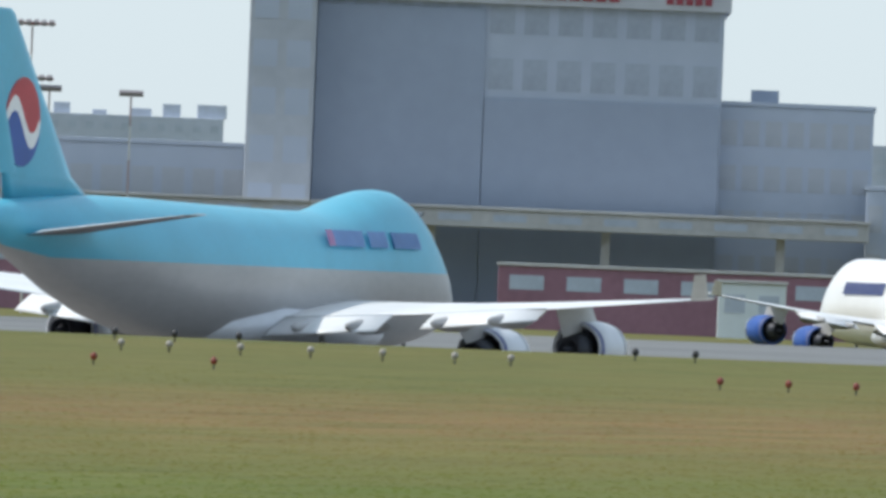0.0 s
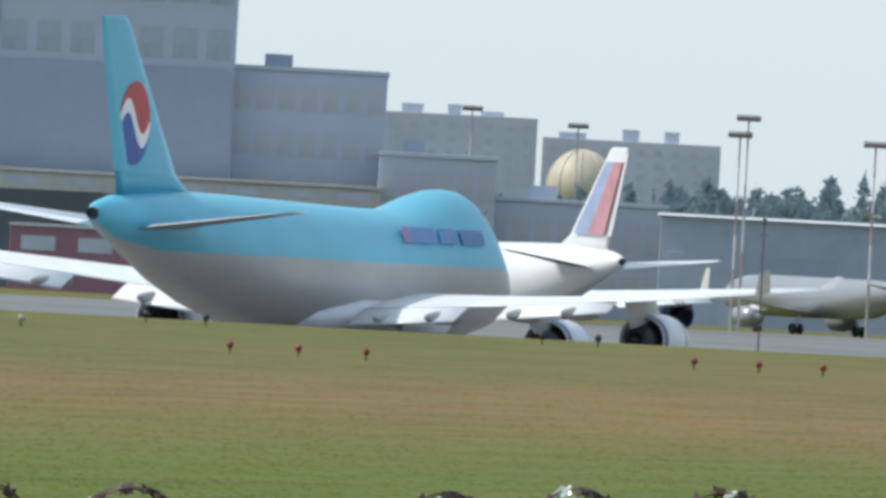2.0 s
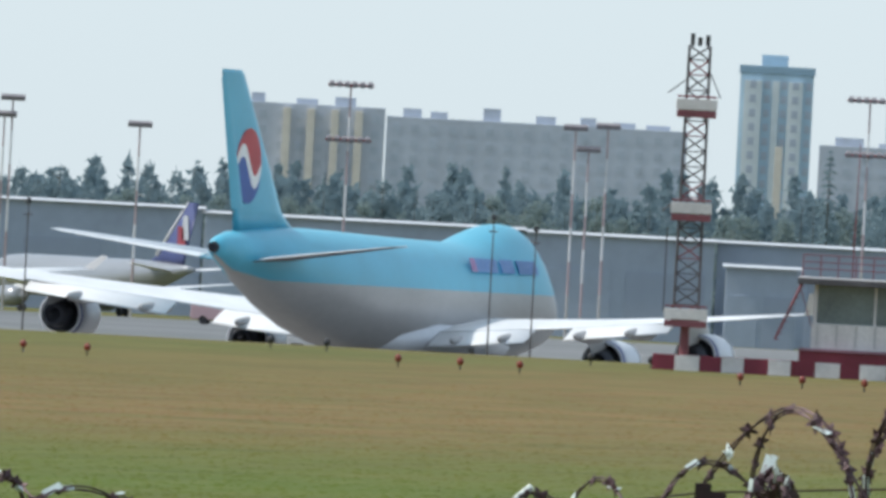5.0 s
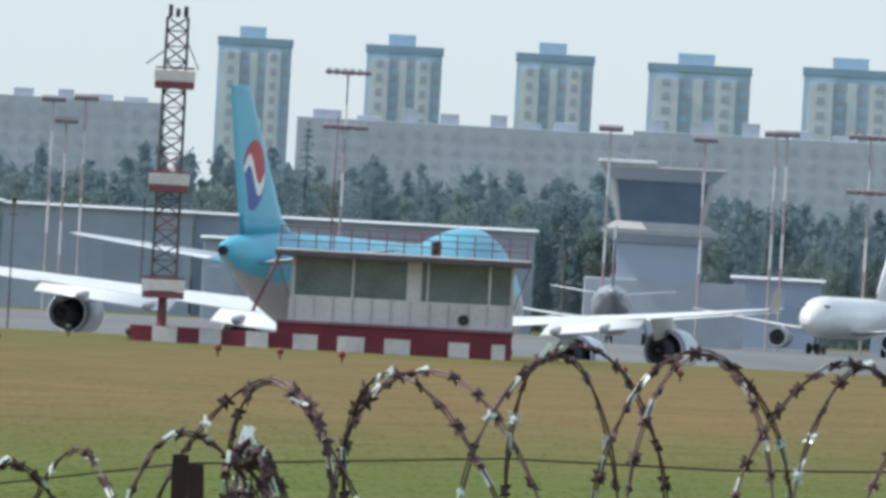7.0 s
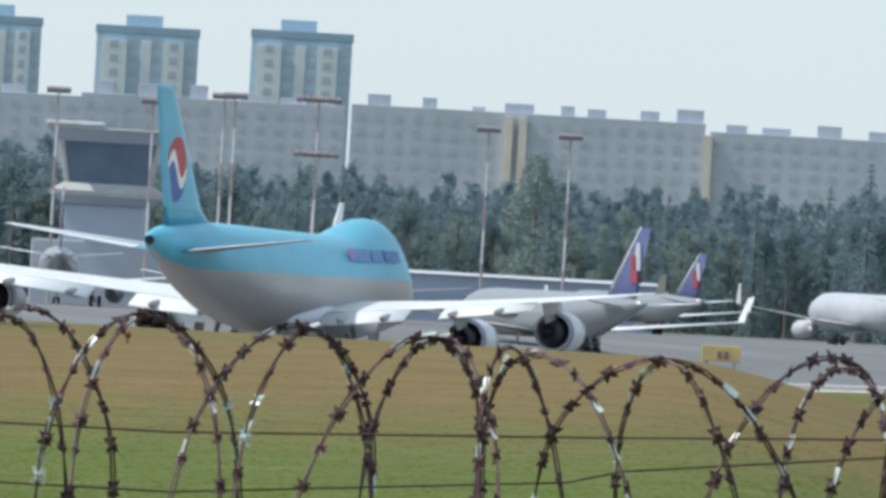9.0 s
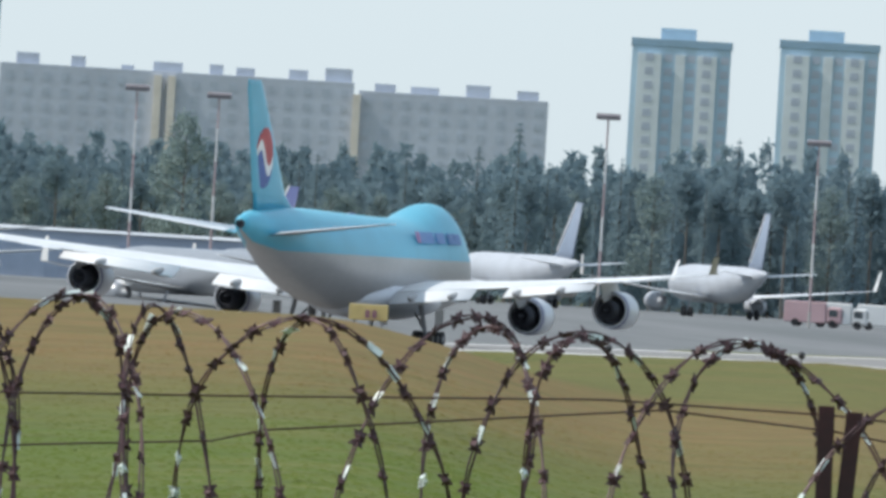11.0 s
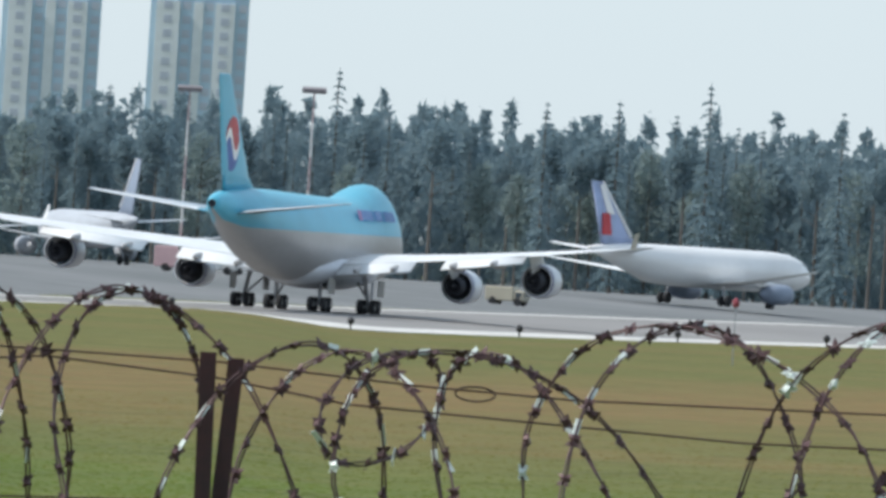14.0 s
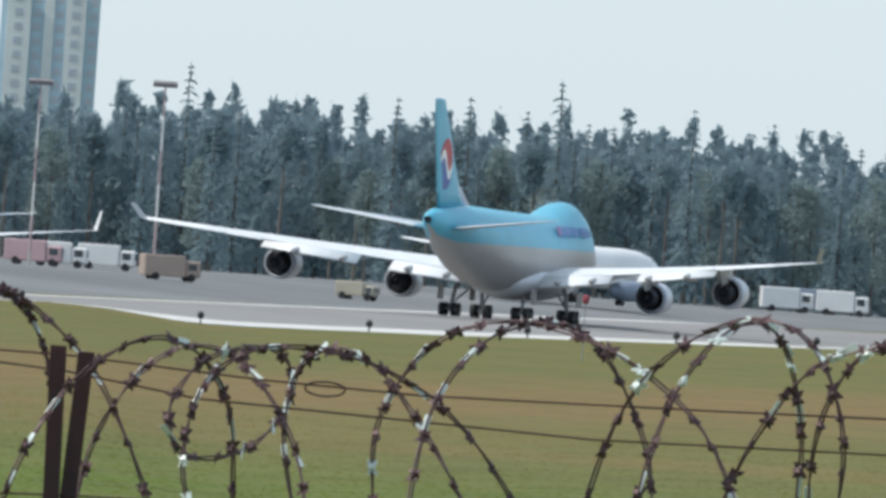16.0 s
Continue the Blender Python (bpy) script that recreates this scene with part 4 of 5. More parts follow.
part("deck", frustum(13.2, 13.7, 6.0, 6.1), BAND, ct)
part("deck_skirt", frustum(12.3, 13.2, 4.6, 5.7), BUILDING, ct)
part("parapet", frustum(13.7, 14.5, 5.9, 4.6), BAND, ct)
part("cab_glass", frustum(14.3, 18.7, 4.2, 4.9), BLUEGLASS, ct)
for x, y in ((-1, -1), (1, -1), (1, 1), (-1, 1)):
    part("mullion", tube(bmesh.new(), (x * 4.22, y * 4.22, 14.3), (x * 4.95, y * 4.95, 18.7), 0.28, seg=6), BAND, ct)
part("fascia", frustum(18.7, 19.9, 5.2, 6.3), BUILDING, ct)
part("roof", a_box(-6.6, 6.6, -6.6, 6.6, 19.9, 20.15, 0.1), BAND, ct)
# pale slab on the left half: the sun's glint built as a brighter piece
part("roof_glint", a_box(-6.7, -0.6, -6.7, 5.9, 20.15, 20.75, 0.25), ROOFGLINT, ct)
for x in (-2.0, 1.0, 3.4):
    part("antenna", tube(bmesh.new(), (x, 0, 20.2), (x, 0, 21.8 + 0.3 * x), 0.08, seg=5), STEEL, ct)
part("annex", a_box(-7.5, 9, -5, 8, 1.0, 8.6, 0.15), BUILDING_PALE, ct)


# ---- floodlight masts ----
def mast(b, d, top, tiers, label):
    p = spot(b, d)
    z0 = ground_height(p.x, p.y) - 0.2
    m = thing("floodlight_mast", Matrix.Translation((p.x, p.y, z0)) @ pose(0, 0, 0, 0, 0, -b), label, "floodlight mast", "apron floodlight masts")
    h = top - z0
    # painted in bands from the top down
    step, n = 3.4, 5
    low = h - step * n
    part("pole", tube(bmesh.new(), (0, 0, 0), (0, 0, low), 0.16, 0.14, 10), PALEPOLE, m)
    for k in range(n):
        part("pole_band", tube(bmesh.new(), (0, 0, low + step * k), (0, 0, low + step * (k + 1)), 0.14 - 0.01 * k, 0.13 - 0.01 * k, 10), BANDWHITE if k % 2 else BANDRED, m)
    for zt in ([h - 0.2] + ([h - 5.7] if tiers else [])):
        wide = 2.3 if tiers else 1.15
        fr = part("lamp_frame", tube(bmesh.new(), (-wide, 0, zt), (wide, 0, zt), 0.14, seg=6), TRUSSRED if tiers else LAMPGREY, m)
        if tiers:
            tube_bm = tube(bmesh.new(), (0, -wide * 0.7, zt), (0, wide * 0.7, zt), 0.14, seg=6)
            part("lamp_frame", tube_bm, TRUSSRED, m)
        for k in range(6):
            x = -wide + 2 * wide * (k + 0.5) / 6
            bm = a_box(-0.26, 0.26, -0.3, 0.3, -0.2, 0.28, 0.05)
            bm.transform(pose(x, -0.35, zt + 0.05, 25, 0, 0))
            part("floodlight", bm, LAMPGREY, fr)
    return m


LAMPGREY = mat("grey floodlight housing", (0.27, 0.25, 0.27), 0.6, 0.1, 0.15, 0.5)
# band and pole colours are paled to imitate haze over the far masts
BANDRED = mat("hazed red mast band", (0.46, 0.36, 0.37), 0.7, 0, 0.15, 0.3)
BANDWHITE = mat("chalky white mast band", (0.70, 0.70, 0.70), 0.7, 0, 0.12, 0.3)
PALEPOLE = mat("pale galvanised pole", (0.5, 0.48, 0.46), 0.6, 0.3, 0.15, 0.3)
for b, top in ((-19.764, 23.0), (-19.498, 21.8), (-19.074, 23.5), (-19.093, 21.8), (-18.754, 21.5), (-17.668, 23.5), (-17.633, 21.4), (-17.587, 23.8), (-15.834, 24.0), (-15.862, 23.9), (-16.276, 23.6), (-21.833, 24.5), (-22.037, 24.7), (-15.199, 22.1), (-14.994, 21.8), (-16.038, 23.0), (-14.022, 22.0), (-13.493, 20.6), (-13.183, 21.2)):
    mast(b, 2300 if -19.4 < b or b < -21 else 2700, top if -19.4 < b or b < -21 else 6 + (top - 6) * 2700 / 2300, False, "slender grey floodlight mast with a lamp head")
for b, top in ((-22.086, 31.2), (-18.234, 26.6), (-16.938, 27.8), (-15.626, 24.1)):
    mast(b, 2300, top, True, "tall red and white floodlight mast with two lamp tiers")


# ---- the chequered control post and the lattice mast by the runway ----
POST = Matrix.Translation(spot(-16.775, 930)) @ pose(0, 0, 0, 0, 0, 16.775)
cp = thing("control_post", POST, "low white runway control post with a red chequered base", "building")
X0, X1 = -4.65, 4.65
part("wall", a_box(-4.55, 4.55, 0, 7, 3.0, 5.65, 0.04), PLASTER, cp)
for k in range(12):
    x = -4.3 + k * 0.78
    part("wall_rib", a_box(x - 0.03, x + 0.03, -0.05, 0.02, 4.75, 5.6), BAND, cp)
part("glazing", a_box(-4.35, 4.45, 0.35, 6.6, 5.65, 7.25), PALEGLASS, cp)
for x0, x1 in ((-4.5, -4.35), (-2.05, -1.95), (0.18, 0.78), (1.0, 1.08), (3.5, 3.6), (4.4, 4.52)):
    bm = a_box(x0, x1, 0.2, 0.42, 5.65, 7.25, 0.01)
    part("window_post", bm, PLASTER, cp)
for s in (-1, 1):
    bm = aerofoil(bmesh.new(), [((s * 4.55, -0.1, 5.5), (s * 4.55, 0.3, 5.5), 0.1, (1, 0, 0)), ((s * 5.15, -0.35, 7.3), (s * 5.15, 0.1, 7.3), 0.1, (1, 0, 0))], 4)
    part("corner_strut", bm, TRUSSRED, cp)
part("roof", a_box(-5.15, 5.15, -0.7, 7.6, 7.25, 7.52, 0.04), PLASTER, cp)
part("roof_edge", a_box(-5.2, 5.2, -0.78, -0.7, 7.2, 7.45, 0.02), TRUSSGREY, cp)
for k in range(15):
    x = -5.0 + k * 10.0 / 14
    part("rail_post", tube(bmesh.new(), (x, -0.5, 7.5), (x, -0.5, 8.4), 0.028, seg=5), TRUSSRED, cp)
for z in (7.85, 8.12, 8.4):
    part("rail", tube(bmesh.new(), (-5.0, -0.5, z), (5.0, -0.5, z), 0.024, seg=5), TRUSSRED, cp)
    for x in (-5.0, 5.0):
        part("rail", tube(bmesh.new(), (x, -0.5, z), (x, 7.2, z), 0.024, seg=5), TRUSSRED, cp)
part("siren", lathe(bmesh.new(), [(7.5, 0.05), (7.5, 0.2), (8.05, 0.22), (8.1, 0.05)], "z", (1.3, -0.2, 0), 12), BLACKPLASTIC, cp)
part("round_vent", lathe(bmesh.new(), [(-0.12, 0.02), (-0.12, 0.2), (0.05, 0.24)], "y", (2.55, 0.0, 4.98), 16), BLACKPLASTIC, cp)
part("whip_antenna", tube(bmesh.new(), (-3.0, 1.0, 7.5), (-2.95, 1.0, 13.0), 0.035, 0.02, seg=5), TRUSSRED, cp)
# stair up to the roof
bm = bmesh.new()
for y in (-0.2, 0.6):
    tube(bm, (-6.0, y, 4.9), (-4.9, y, 7.5), 0.06, seg=5)
part("stair_rail", bm, TRUSSRED, cp)
for k in range(11):
    part("stair_step", a_box(-6.05 + k * 0.105, -5.85 + k * 0.105, -0.2, 0.6, 4.9 + k * 0.245, 4.94 + k * 0.245), TRUSSRED, cp)
# chequered base wall that runs on to the mast
BASERED = mat("weathered dark red wall paint", (0.23, 0.035, 0.06), 0.75, 0, 0.18, 0.7)
wallthing = thing("base_wall", POST, "long low dark red base wall with white painted squares", "wall")
part("core", a_box(-10.9, -5.0, -0.35, -0.05, 2.6, 4.08, 0.02), BASERED, wallthing)
part("core", a_box(-5.0, 4.55, -0.35, -0.05, 2.6, 4.5, 0.02), BASERED, wallthing)
for x0, x1 in ((-10.0, -9.0), (-8.1, -7.2), (-6.2, -5.3), (-4.3, -3.3), (-2.5, -1.4), (-0.6, 0.45), (2.0, 2.85), (3.75, 4.3)):
    part("white_square", a_box(x0, x1, -0.40, -0.35, 3.3, 4.06, 0.01), PLASTER, wallthing)
part("cap", a_box(-5.0, 4.6, -0.45, 0.0, 4.5, 4.62, 0.02), MAROON, wallthing)

ms = thing("lattice_mast", Matrix.Translation(spot(-17.37, 930, 0)) @ pose(0, 0, 0, 0, 0, 17.37), "steel lattice radar mast with three red and white platforms", "lattice mast")
H0, H1 = 3.2, 16.6


def mast_half(z):
    return 0.52 - 0.10 * (z - H0) / (H1 - H0)


for sx, sy in ((-1, -1), (1, -1), (1, 1), (-1, 1)):
    part("leg", tube(bmesh.new(), (sx * mast_half(5.4), sy * mast_half(5.4), 5.4), (sx * mast_half(H1), sy * mast_half(H1), H1), 0.06, seg=6), TRUSSGREY, ms)
z = 5.5
k = 0
while z < H1 - 0.4:
    z1 = min(z + 0.62, H1)
    a, b = mast_half(z), mast_half(z1)
    for (x0, y0), (x1, y1) in (((-1, -1), (1, -1)), ((1, -1), (1, 1)), ((1, 1), (-1, 1)), ((-1, 1), (-1, -1))):
        bm = tube(bmesh.new(), (x0 * a, y0 * a, z), (x1 * b, y1 * b, z1), 0.034, seg=5)
        tube(bm, (x1 * a, y1 * a, z), (x0 * b, y0 * b, z1), 0.034, seg=5)
        tube(bm, (x0 * a, y0 * a, z), (x1 * a, y1 * a, z), 0.026, seg=5)
        part("brace", bm, TRUSSGREY if k % 4 else TRUSSRED, ms)
    z = z1
    k += 1
for pz, hw in ((14.1, 0.8), (9.9, 0.8), (5.6, 0.85)):
    pf = part("platform", a_box(-hw, hw, -hw, hw, pz - 0.4, pz - 0.12, 0.02), TRUSSRED, ms)
    part("toe_board", a_box(-hw - 0.03, hw + 0.03, -hw - 0.03, hw + 0.03, pz - 0.1, pz + 0.34, 0.02), PLASTER, pf)
    part("handrail", a_box(-hw, hw, -hw - 0.02, -hw + 0.03, pz + 0.40, pz + 0.48, 0.01), TRUSSRED, pf)
part("pedestal", tube(bmesh.new(), (0, 0, 3.0), (0, 0, 5.3), 0.22, 0.18, 10), TRUSSRED, ms)
for dx, dz in ((-0.3, 0.5), (0.0, 0.35), (0.32, 0.45)):
    part("obstacle_light", lathe(bmesh.new(), [(H1, 0.02), (H1, 0.09), (H1 + dz, 0.09), (H1 + dz, 0.02)], "z", (dx, 0, 0), 10), BLACKPLASTIC, ms)
for z in (10.4, 15.2):
    part("side_arm", tube(bmesh.new(), (-0.5, 0, z), (-1.2, 0, z - 0.55), 0.03, seg=5), TRUSSGREY, ms)
part("side_arm", tube(bmesh.new(), (0.45, 0, 15.6), (0.95, 0, 14.5), 0.025, seg=5), TRUSSGREY, ms)
part("ladder", a_box(-0.95, -0.9, -0.1, 0.1, 5.8, 9.2), TRUSSGREY, ms)


def whip(b, d, top):
    p = spot(b, d)
    z0 = ground_height(p.x, p.y) - 0.1
    m = thing("antenna_pole", Matrix.Translation((p.x, p.y, 0)), "thin dark antenna pole standing in the grass", "antenna", "antenna poles")
    part("pole", tube(bmesh.new(), (0, 0, z0), (0, 0, top), 0.045, 0.03, 6), TRUSSGREY, m)
    part("head", lathe(bmesh.new(), [(top - 0.12, 0.03), (top - 0.1, 0.12), (top + 0.1, 0.1), (top + 0.14, 0.02)], "z", (0, 0, 0), 8), BLACKPLASTIC, m)
    part("arm", tube(bmesh.new(), (-0.2, 0, top - 0.6), (0.2, 0, top - 0.6), 0.03, seg=5), TRUSSGREY, m)


for b, top in ((-19.021, 9.1), (-17.753, 9.05), (-17.860, 9.45)):
    whip(b, 1000, top)


# ---- lights in the grass ----
def field_light(b, d, kind):
    p = spot(b, d)
    z0 = ground_height(p.x, p.y)
    ob = thing("field_light", Matrix.Translation((p.x, p.y, z0)), ("small black runway edge light on a stem", "small orange elevated airfield light on a stem", "small pale airfield light on a stem")[kind], "airfield light", ("runway edge lights", "orange airfield lights", "pale airfield lights")[kind])
    s = d / 1000.0
    part("stem", tube(bmesh.new(), (0, 0, -0.05), (0, 0, 0.3 * s), 0.04 * s, seg=6), BLACKPLASTIC, ob)
    part("lamp", lathe(bmesh.new(), [(0.22 * s, 0.03 * s), (0.26 * s, 0.13 * s), (0.42 * s, 0.16 * s), (0.52 * s, 0.10 * s), (0.56 * s, 0.02 * s)], "z", (0, 0, 0), 12), (BLACKPLASTIC, ORANGE, PALELENS)[kind], ob, smooth=True)
    return ob


for b in (-21.9, -21.6, -20.336, -20.165, -19.996, -19.178, -19.016, -18.856, -18.08, -17.925, -17.776, -17.225, -17.07, -16.915, -16.21, -16.07, -15.93):
    field_light(b, 800 if b < -19.9 else 838 if b < -18.5 else 866, 1)
for b in (-21.85, -21.70, -21.54, -20.55, -20.40, -19.56, -19.42, -18.40, -18.26, -17.60, -17.45, -17.30, -17.16, -16.65, -16.50):
    field_light(b, 930, 0)
for b in (-21.833, -21.713, -21.535, -21.36, -21.18, -21.0, -20.86):
    field_light(b, 870, 2)
for k in range(17):
    x, y = -403.5, 1500 + 60 * k
    field_light(math.degrees(math.atan2(x, y)), math.hypot(x, y), 0)

sign = thing("runway_sign", Matrix.Translation(spot(-14.59, 1000, ground_height(*spot(-14.59, 1000)[:2]))) @ pose(0, 0, 0, 0, 0, 14.59), "low yellow taxiway sign with dark marks", "sign")
part("board", a_box(-0.85, 0.85, -0.12, 0.12, 0.2, 0.9, 0.04), YELLOW, sign)
for x in (-0.6, 0.6):
    part("leg", tube(bmesh.new(), (x, 0, -0.1), (x, 0, 0.25), 0.05, seg=6), STEEL, sign)
for x in (-0.15, 0.15):
    part("mark", a_box(x, x + 0.2, -0.15, -0.12, 0.3, 0.65), MAROON, sign)


marker = thing("marker_pole", Matrix.Translation(spot(-12.10, 1500, 0)), "thin pole with a dark red lamp beside the runway", "marker pole")
gm = ground_height(*spot(-12.10, 1500)[:2])
part("pole", tube(bmesh.new(), (0, 0, gm - 0.1), (0, 0, 3.5), 0.045, 0.04, 6), STEEL, marker)
part("lamp", lathe(bmesh.new(), [(3.4, 0.06), (3.5, 0.22), (3.85, 0.24), (4.0, 0.1), (4.05, 0.02)], "z", (0, 0, 0), 12), DULLRED, marker, smooth=True)


# ---- vehicles beyond the runway ----
def van(b, d, heading, colour, label, length=6.0, high=2.6):
    p = spot(b, d)
    v = thing("service_van", Matrix.Translation((p.x, p.y, ground_height(p.x, p.y) + 0.02)) @ pose(0, 0, 0, 0, 0, -heading), label, "van", "service vehicles")
    bm = a_box(-1.05, 1.05, -length / 2, length * 0.22, 0.45, high, 0.12)
    part("cargo_box", bm, colour, v)
    bm = a_box(-1.0, 1.0, length * 0.22, length / 2, 0.45, high * 0.82, 0.25)
    cab = part("cab", bm, colour, v)
    part("windscreen", a_box(-0.9, 0.9, length / 2 - 0.1, length / 2 + 0.03, high * 0.45, high * 0.72, 0.02), GLASS, cab)
    for s in (-1, 1):
        part("side_window", a_box(s * 1.0 - 0.02, s * 1.0 + 0.02, length * 0.27, length * 0.42, high * 0.45, high * 0.72, 0.01), GLASS, cab)
        for y in (-length * 0.3, length * 0.33):
            part("wheel", lathe(bmesh.new(), [(-0.14, 0.05), (-0.14, 0.4), (0.14, 0.4), (0.14, 0.05)], "x", (s * 0.95, y, 0.42), 14), RUBBER, v)
    return v


VANWHITE = mat("white van paint", (0.75, 0.75, 0.74), 0.35, 0, 0.06, 0.4)
PINK = mat("faded pink vehicle paint", (0.50, 0.34, 0.36), 0.6, 0, 0.08, 0.4)
VANBLUE = mat("blue grey vehicle paint", (0.26, 0.31, 0.38), 0.4, 0, 0.08, 0.4)
# yellow and orange are greyed, the haze over the apron mixed into them
VANYELLOW = mat("hazed yellow vehicle paint", (0.42, 0.39, 0.31), 0.5, 0, 0.08, 0.4)
VANORANGE = mat("hazed orange vehicle paint", (0.40, 0.31, 0.26), 0.4, 0, 0.08, 0.4)
for b, d, h, c, lab in ((-11.60, 2690, 70, VANWHITE, "white box van parked beyond the runway"), (-11.46, 2690, 80, VANWHITE, "white box van parked beyond the runway"), (-11.53, 2700, 78, VANBLUE, "blue-grey box van parked beyond the runway"), (-13.14, 2300, 60, VANORANGE, "orange service truck on the apron"), (-12.67, 2320, 95, VANYELLOW, "small yellow service vehicle on the apron"),
                        (-13.42, 2330, 80, VANWHITE, "white box van parked on the apron"), (-13.30, 2350, 80, VANWHITE, "white box van parked on the apron"), (-13.48, 2330, 85, PINK, "faded pink service truck on the apron"), (-18.52, 2120, 80, PINK, "faded pink service truck on the apron"),
                        (-18.10, 2150, 80, VANWHITE, "white box van parked on the apron"), (-21.75, 2000, 80, VANWHITE, "white box van parked on the apron")):
    van(b, d, h, c, lab, *((6.2, 2.9) if d > 2600 else (6.0, 2.6) if c is not VANYELLOW else (4.2, 1.9)))


# ---- the wood behind the airfield ----
def crown_spruce(seed, h, r):
    rng = random.Random(seed)
    bm = bmesh.new()
    z = h * rng.uniform(0.04, 0.10)
    while z < h * 0.985:
        k = 1 - z / h
        reach = r * (k ** 0.8) * rng.uniform(0.75, 1.15) + 0.12
        n = max(4, int(9 * k) + 3)
        for i in range(n):
            a = 2 * math.pi * (i + rng.random()) / n
            q = reach * rng.uniform(0.6, 1.15)
            droop = q * rng.uniform(0.25, 0.6)
            d, s = Vector((math.cos(a), math.sin(a), 0)), Vector((-math.sin(a), math.cos(a), 0))
            # a drooping bough set with small tufts of needles
            for u in (0.12, 0.3, 0.46, 0.6, 0.73, 0.86, 0.97):
                p = Vector((0, 0, z + 0.3)) + d * q * u + Vector((0, 0, -droop * u * u))
                for _ in range(2):
                    w = (0.14 + 0.10 * q * (1 - 0.6 * u)) * rng.uniform(0.7, 1.3)
                    tip = p + d * w * rng.uniform(0.2, 1.2) + s * w * rng.uniform(-1.6, 1.6) + Vector((0, 0, -w * rng.uniform(0.2, 1.3)))
                    side = Vector((rng.gauss(0, 1), rng.gauss(0, 1), rng.gauss(0, 1))).normalized() * w * 0.75
                    bm.faces.new([bm.verts.new(c) for c in (p + side, tip, p - side)])
        z += h * 0.026 * rng.uniform(0.7, 1.3) + 0.12
    tube(bm, (0, 0, h * 0.9), (0, 0, h), 0.12, 0.02, 5)
    return bm


def crown_round(seed, h, r, low=0.25):
    rng = random.Random(seed)
    bm = bmesh.new()
    lobes = [(Vector((rng.uniform(-0.5, 0.5) * r, rng.uniform(-0.5, 0.5) * r, h * rng.uniform(low + 0.12, 0.86))), r * rng.uniform(0.35, 0.62)) for _ in range(12)] + [(Vector((rng.uniform(-0.2, 0.2) * r, 0, h * 0.9)), r * 0.34)]
    for c, q in lobes:
        for _ in range(130):
            d = Vector((rng.gauss(0, 1), rng.gauss(0, 1), rng.gauss(0, 0.8))).normalized()
            p = c + d * q * rng.uniform(0.55, 1.1)
            s = rng.uniform(0.13, 0.32)
            a = Vector((rng.gauss(0, 1), rng.gauss(0, 1), rng.gauss(0, 1))).normalized()
            b = a.orthogonal().normalized()
            e = a.cross(b)
            v = [bm.verts.new(p + x) for x in (b * s, e * s * 0.8, -b * s, -e * s * 0.7 + a * s * 0.4)]
            bm.faces.new(v[:3]), bm.faces.new((v[0], v[2], v[3]))
    return bm


def tree_kind(seed, kind, h, r):
    t = thing("spruce_tree" if kind == 0 else ("pine_tree" if kind == 1 else "birch_tree"), Matrix(), ("dark spruce with a pointed crown at the wood's edge", "tall pine with a bare trunk and ragged crown", "grey-green broadleaf tree with an uneven crown")[kind], "tree", "trees of the wood")
    rng = random.Random(seed)
    bm = tube(bmesh.new(), (0, 0, -0.3), (rng.uniform(-0.2, 0.2), 0, h * 0.93), 0.26 if kind < 2 else 0.2, 0.05, 7)
    if kind:
        for k in range(7):
            z = h * rng.uniform(0.45, 0.85)
            a = rng.uniform(0, 6.28)
            tube(bm, (0, 0, z), (math.cos(a) * r * 0.7, math.sin(a) * r * 0.7, z + r * 0.35), 0.07, 0.02, 5)
    part("trunk", bm, BARK, t)
    if kind == 0:
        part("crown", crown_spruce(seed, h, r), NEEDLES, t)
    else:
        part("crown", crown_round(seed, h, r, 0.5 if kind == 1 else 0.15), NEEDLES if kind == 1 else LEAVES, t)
    return t


kinds = [tree_kind(11, 0, 21, 3.0), tree_kind(12, 0, 18, 2.6), tree_kind(13, 0, 23.5, 3.3), tree_kind(14, 0, 20, 2.3), tree_kind(15, 1, 21, 3.2), tree_kind(16, 1, 19.5, 2.7), tree_kind(17, 2, 17.5, 3.6), tree_kind(18, 2, 16, 3.2), tree_kind(19, 2, 18.5, 3.0)]


def tree_at(src, b, d, size, turn, first):
    p = spot(b, d)
    m = Matrix.Translation((p.x, p.y, ground_height(p.x, p.y))) @ pose(0, 0, 0, 0, 0, turn)
    if first:
        src.matrix_basis = m
        ob = src
    else:
        ob = copy_thing(src, m)
    ob.scale = (size, size, size)
    return ob


rng = random.Random(5)
used = set()
# canopy height along the skyline, by bearing
SKYLINE = ((-20.2, 0.55), (-19.2, 0.82), (-18.4, 0.90), (-17.8, 0.93), (-17.0, 0.98), (-16.4, 0.95), (-15.8, 0.86), (-15.2, 0.86), (-14.6, 0.86), (-14.1, 0.92), (-13.6, 1.02), (-13.0, 1.08), (-12.5, 1.06), (-12.0, 1.10), (-11.5, 1.02), (-10.6, 1.0))


def canopy(b):
    for (b0, h0), (b1, h1) in zip(SKYLINE, SKYLINE[1:]):
        if b0 <= b <= b1:
            return h0 + (h1 - h0) * (b - b0) / (b1 - b0)
    return 0.95


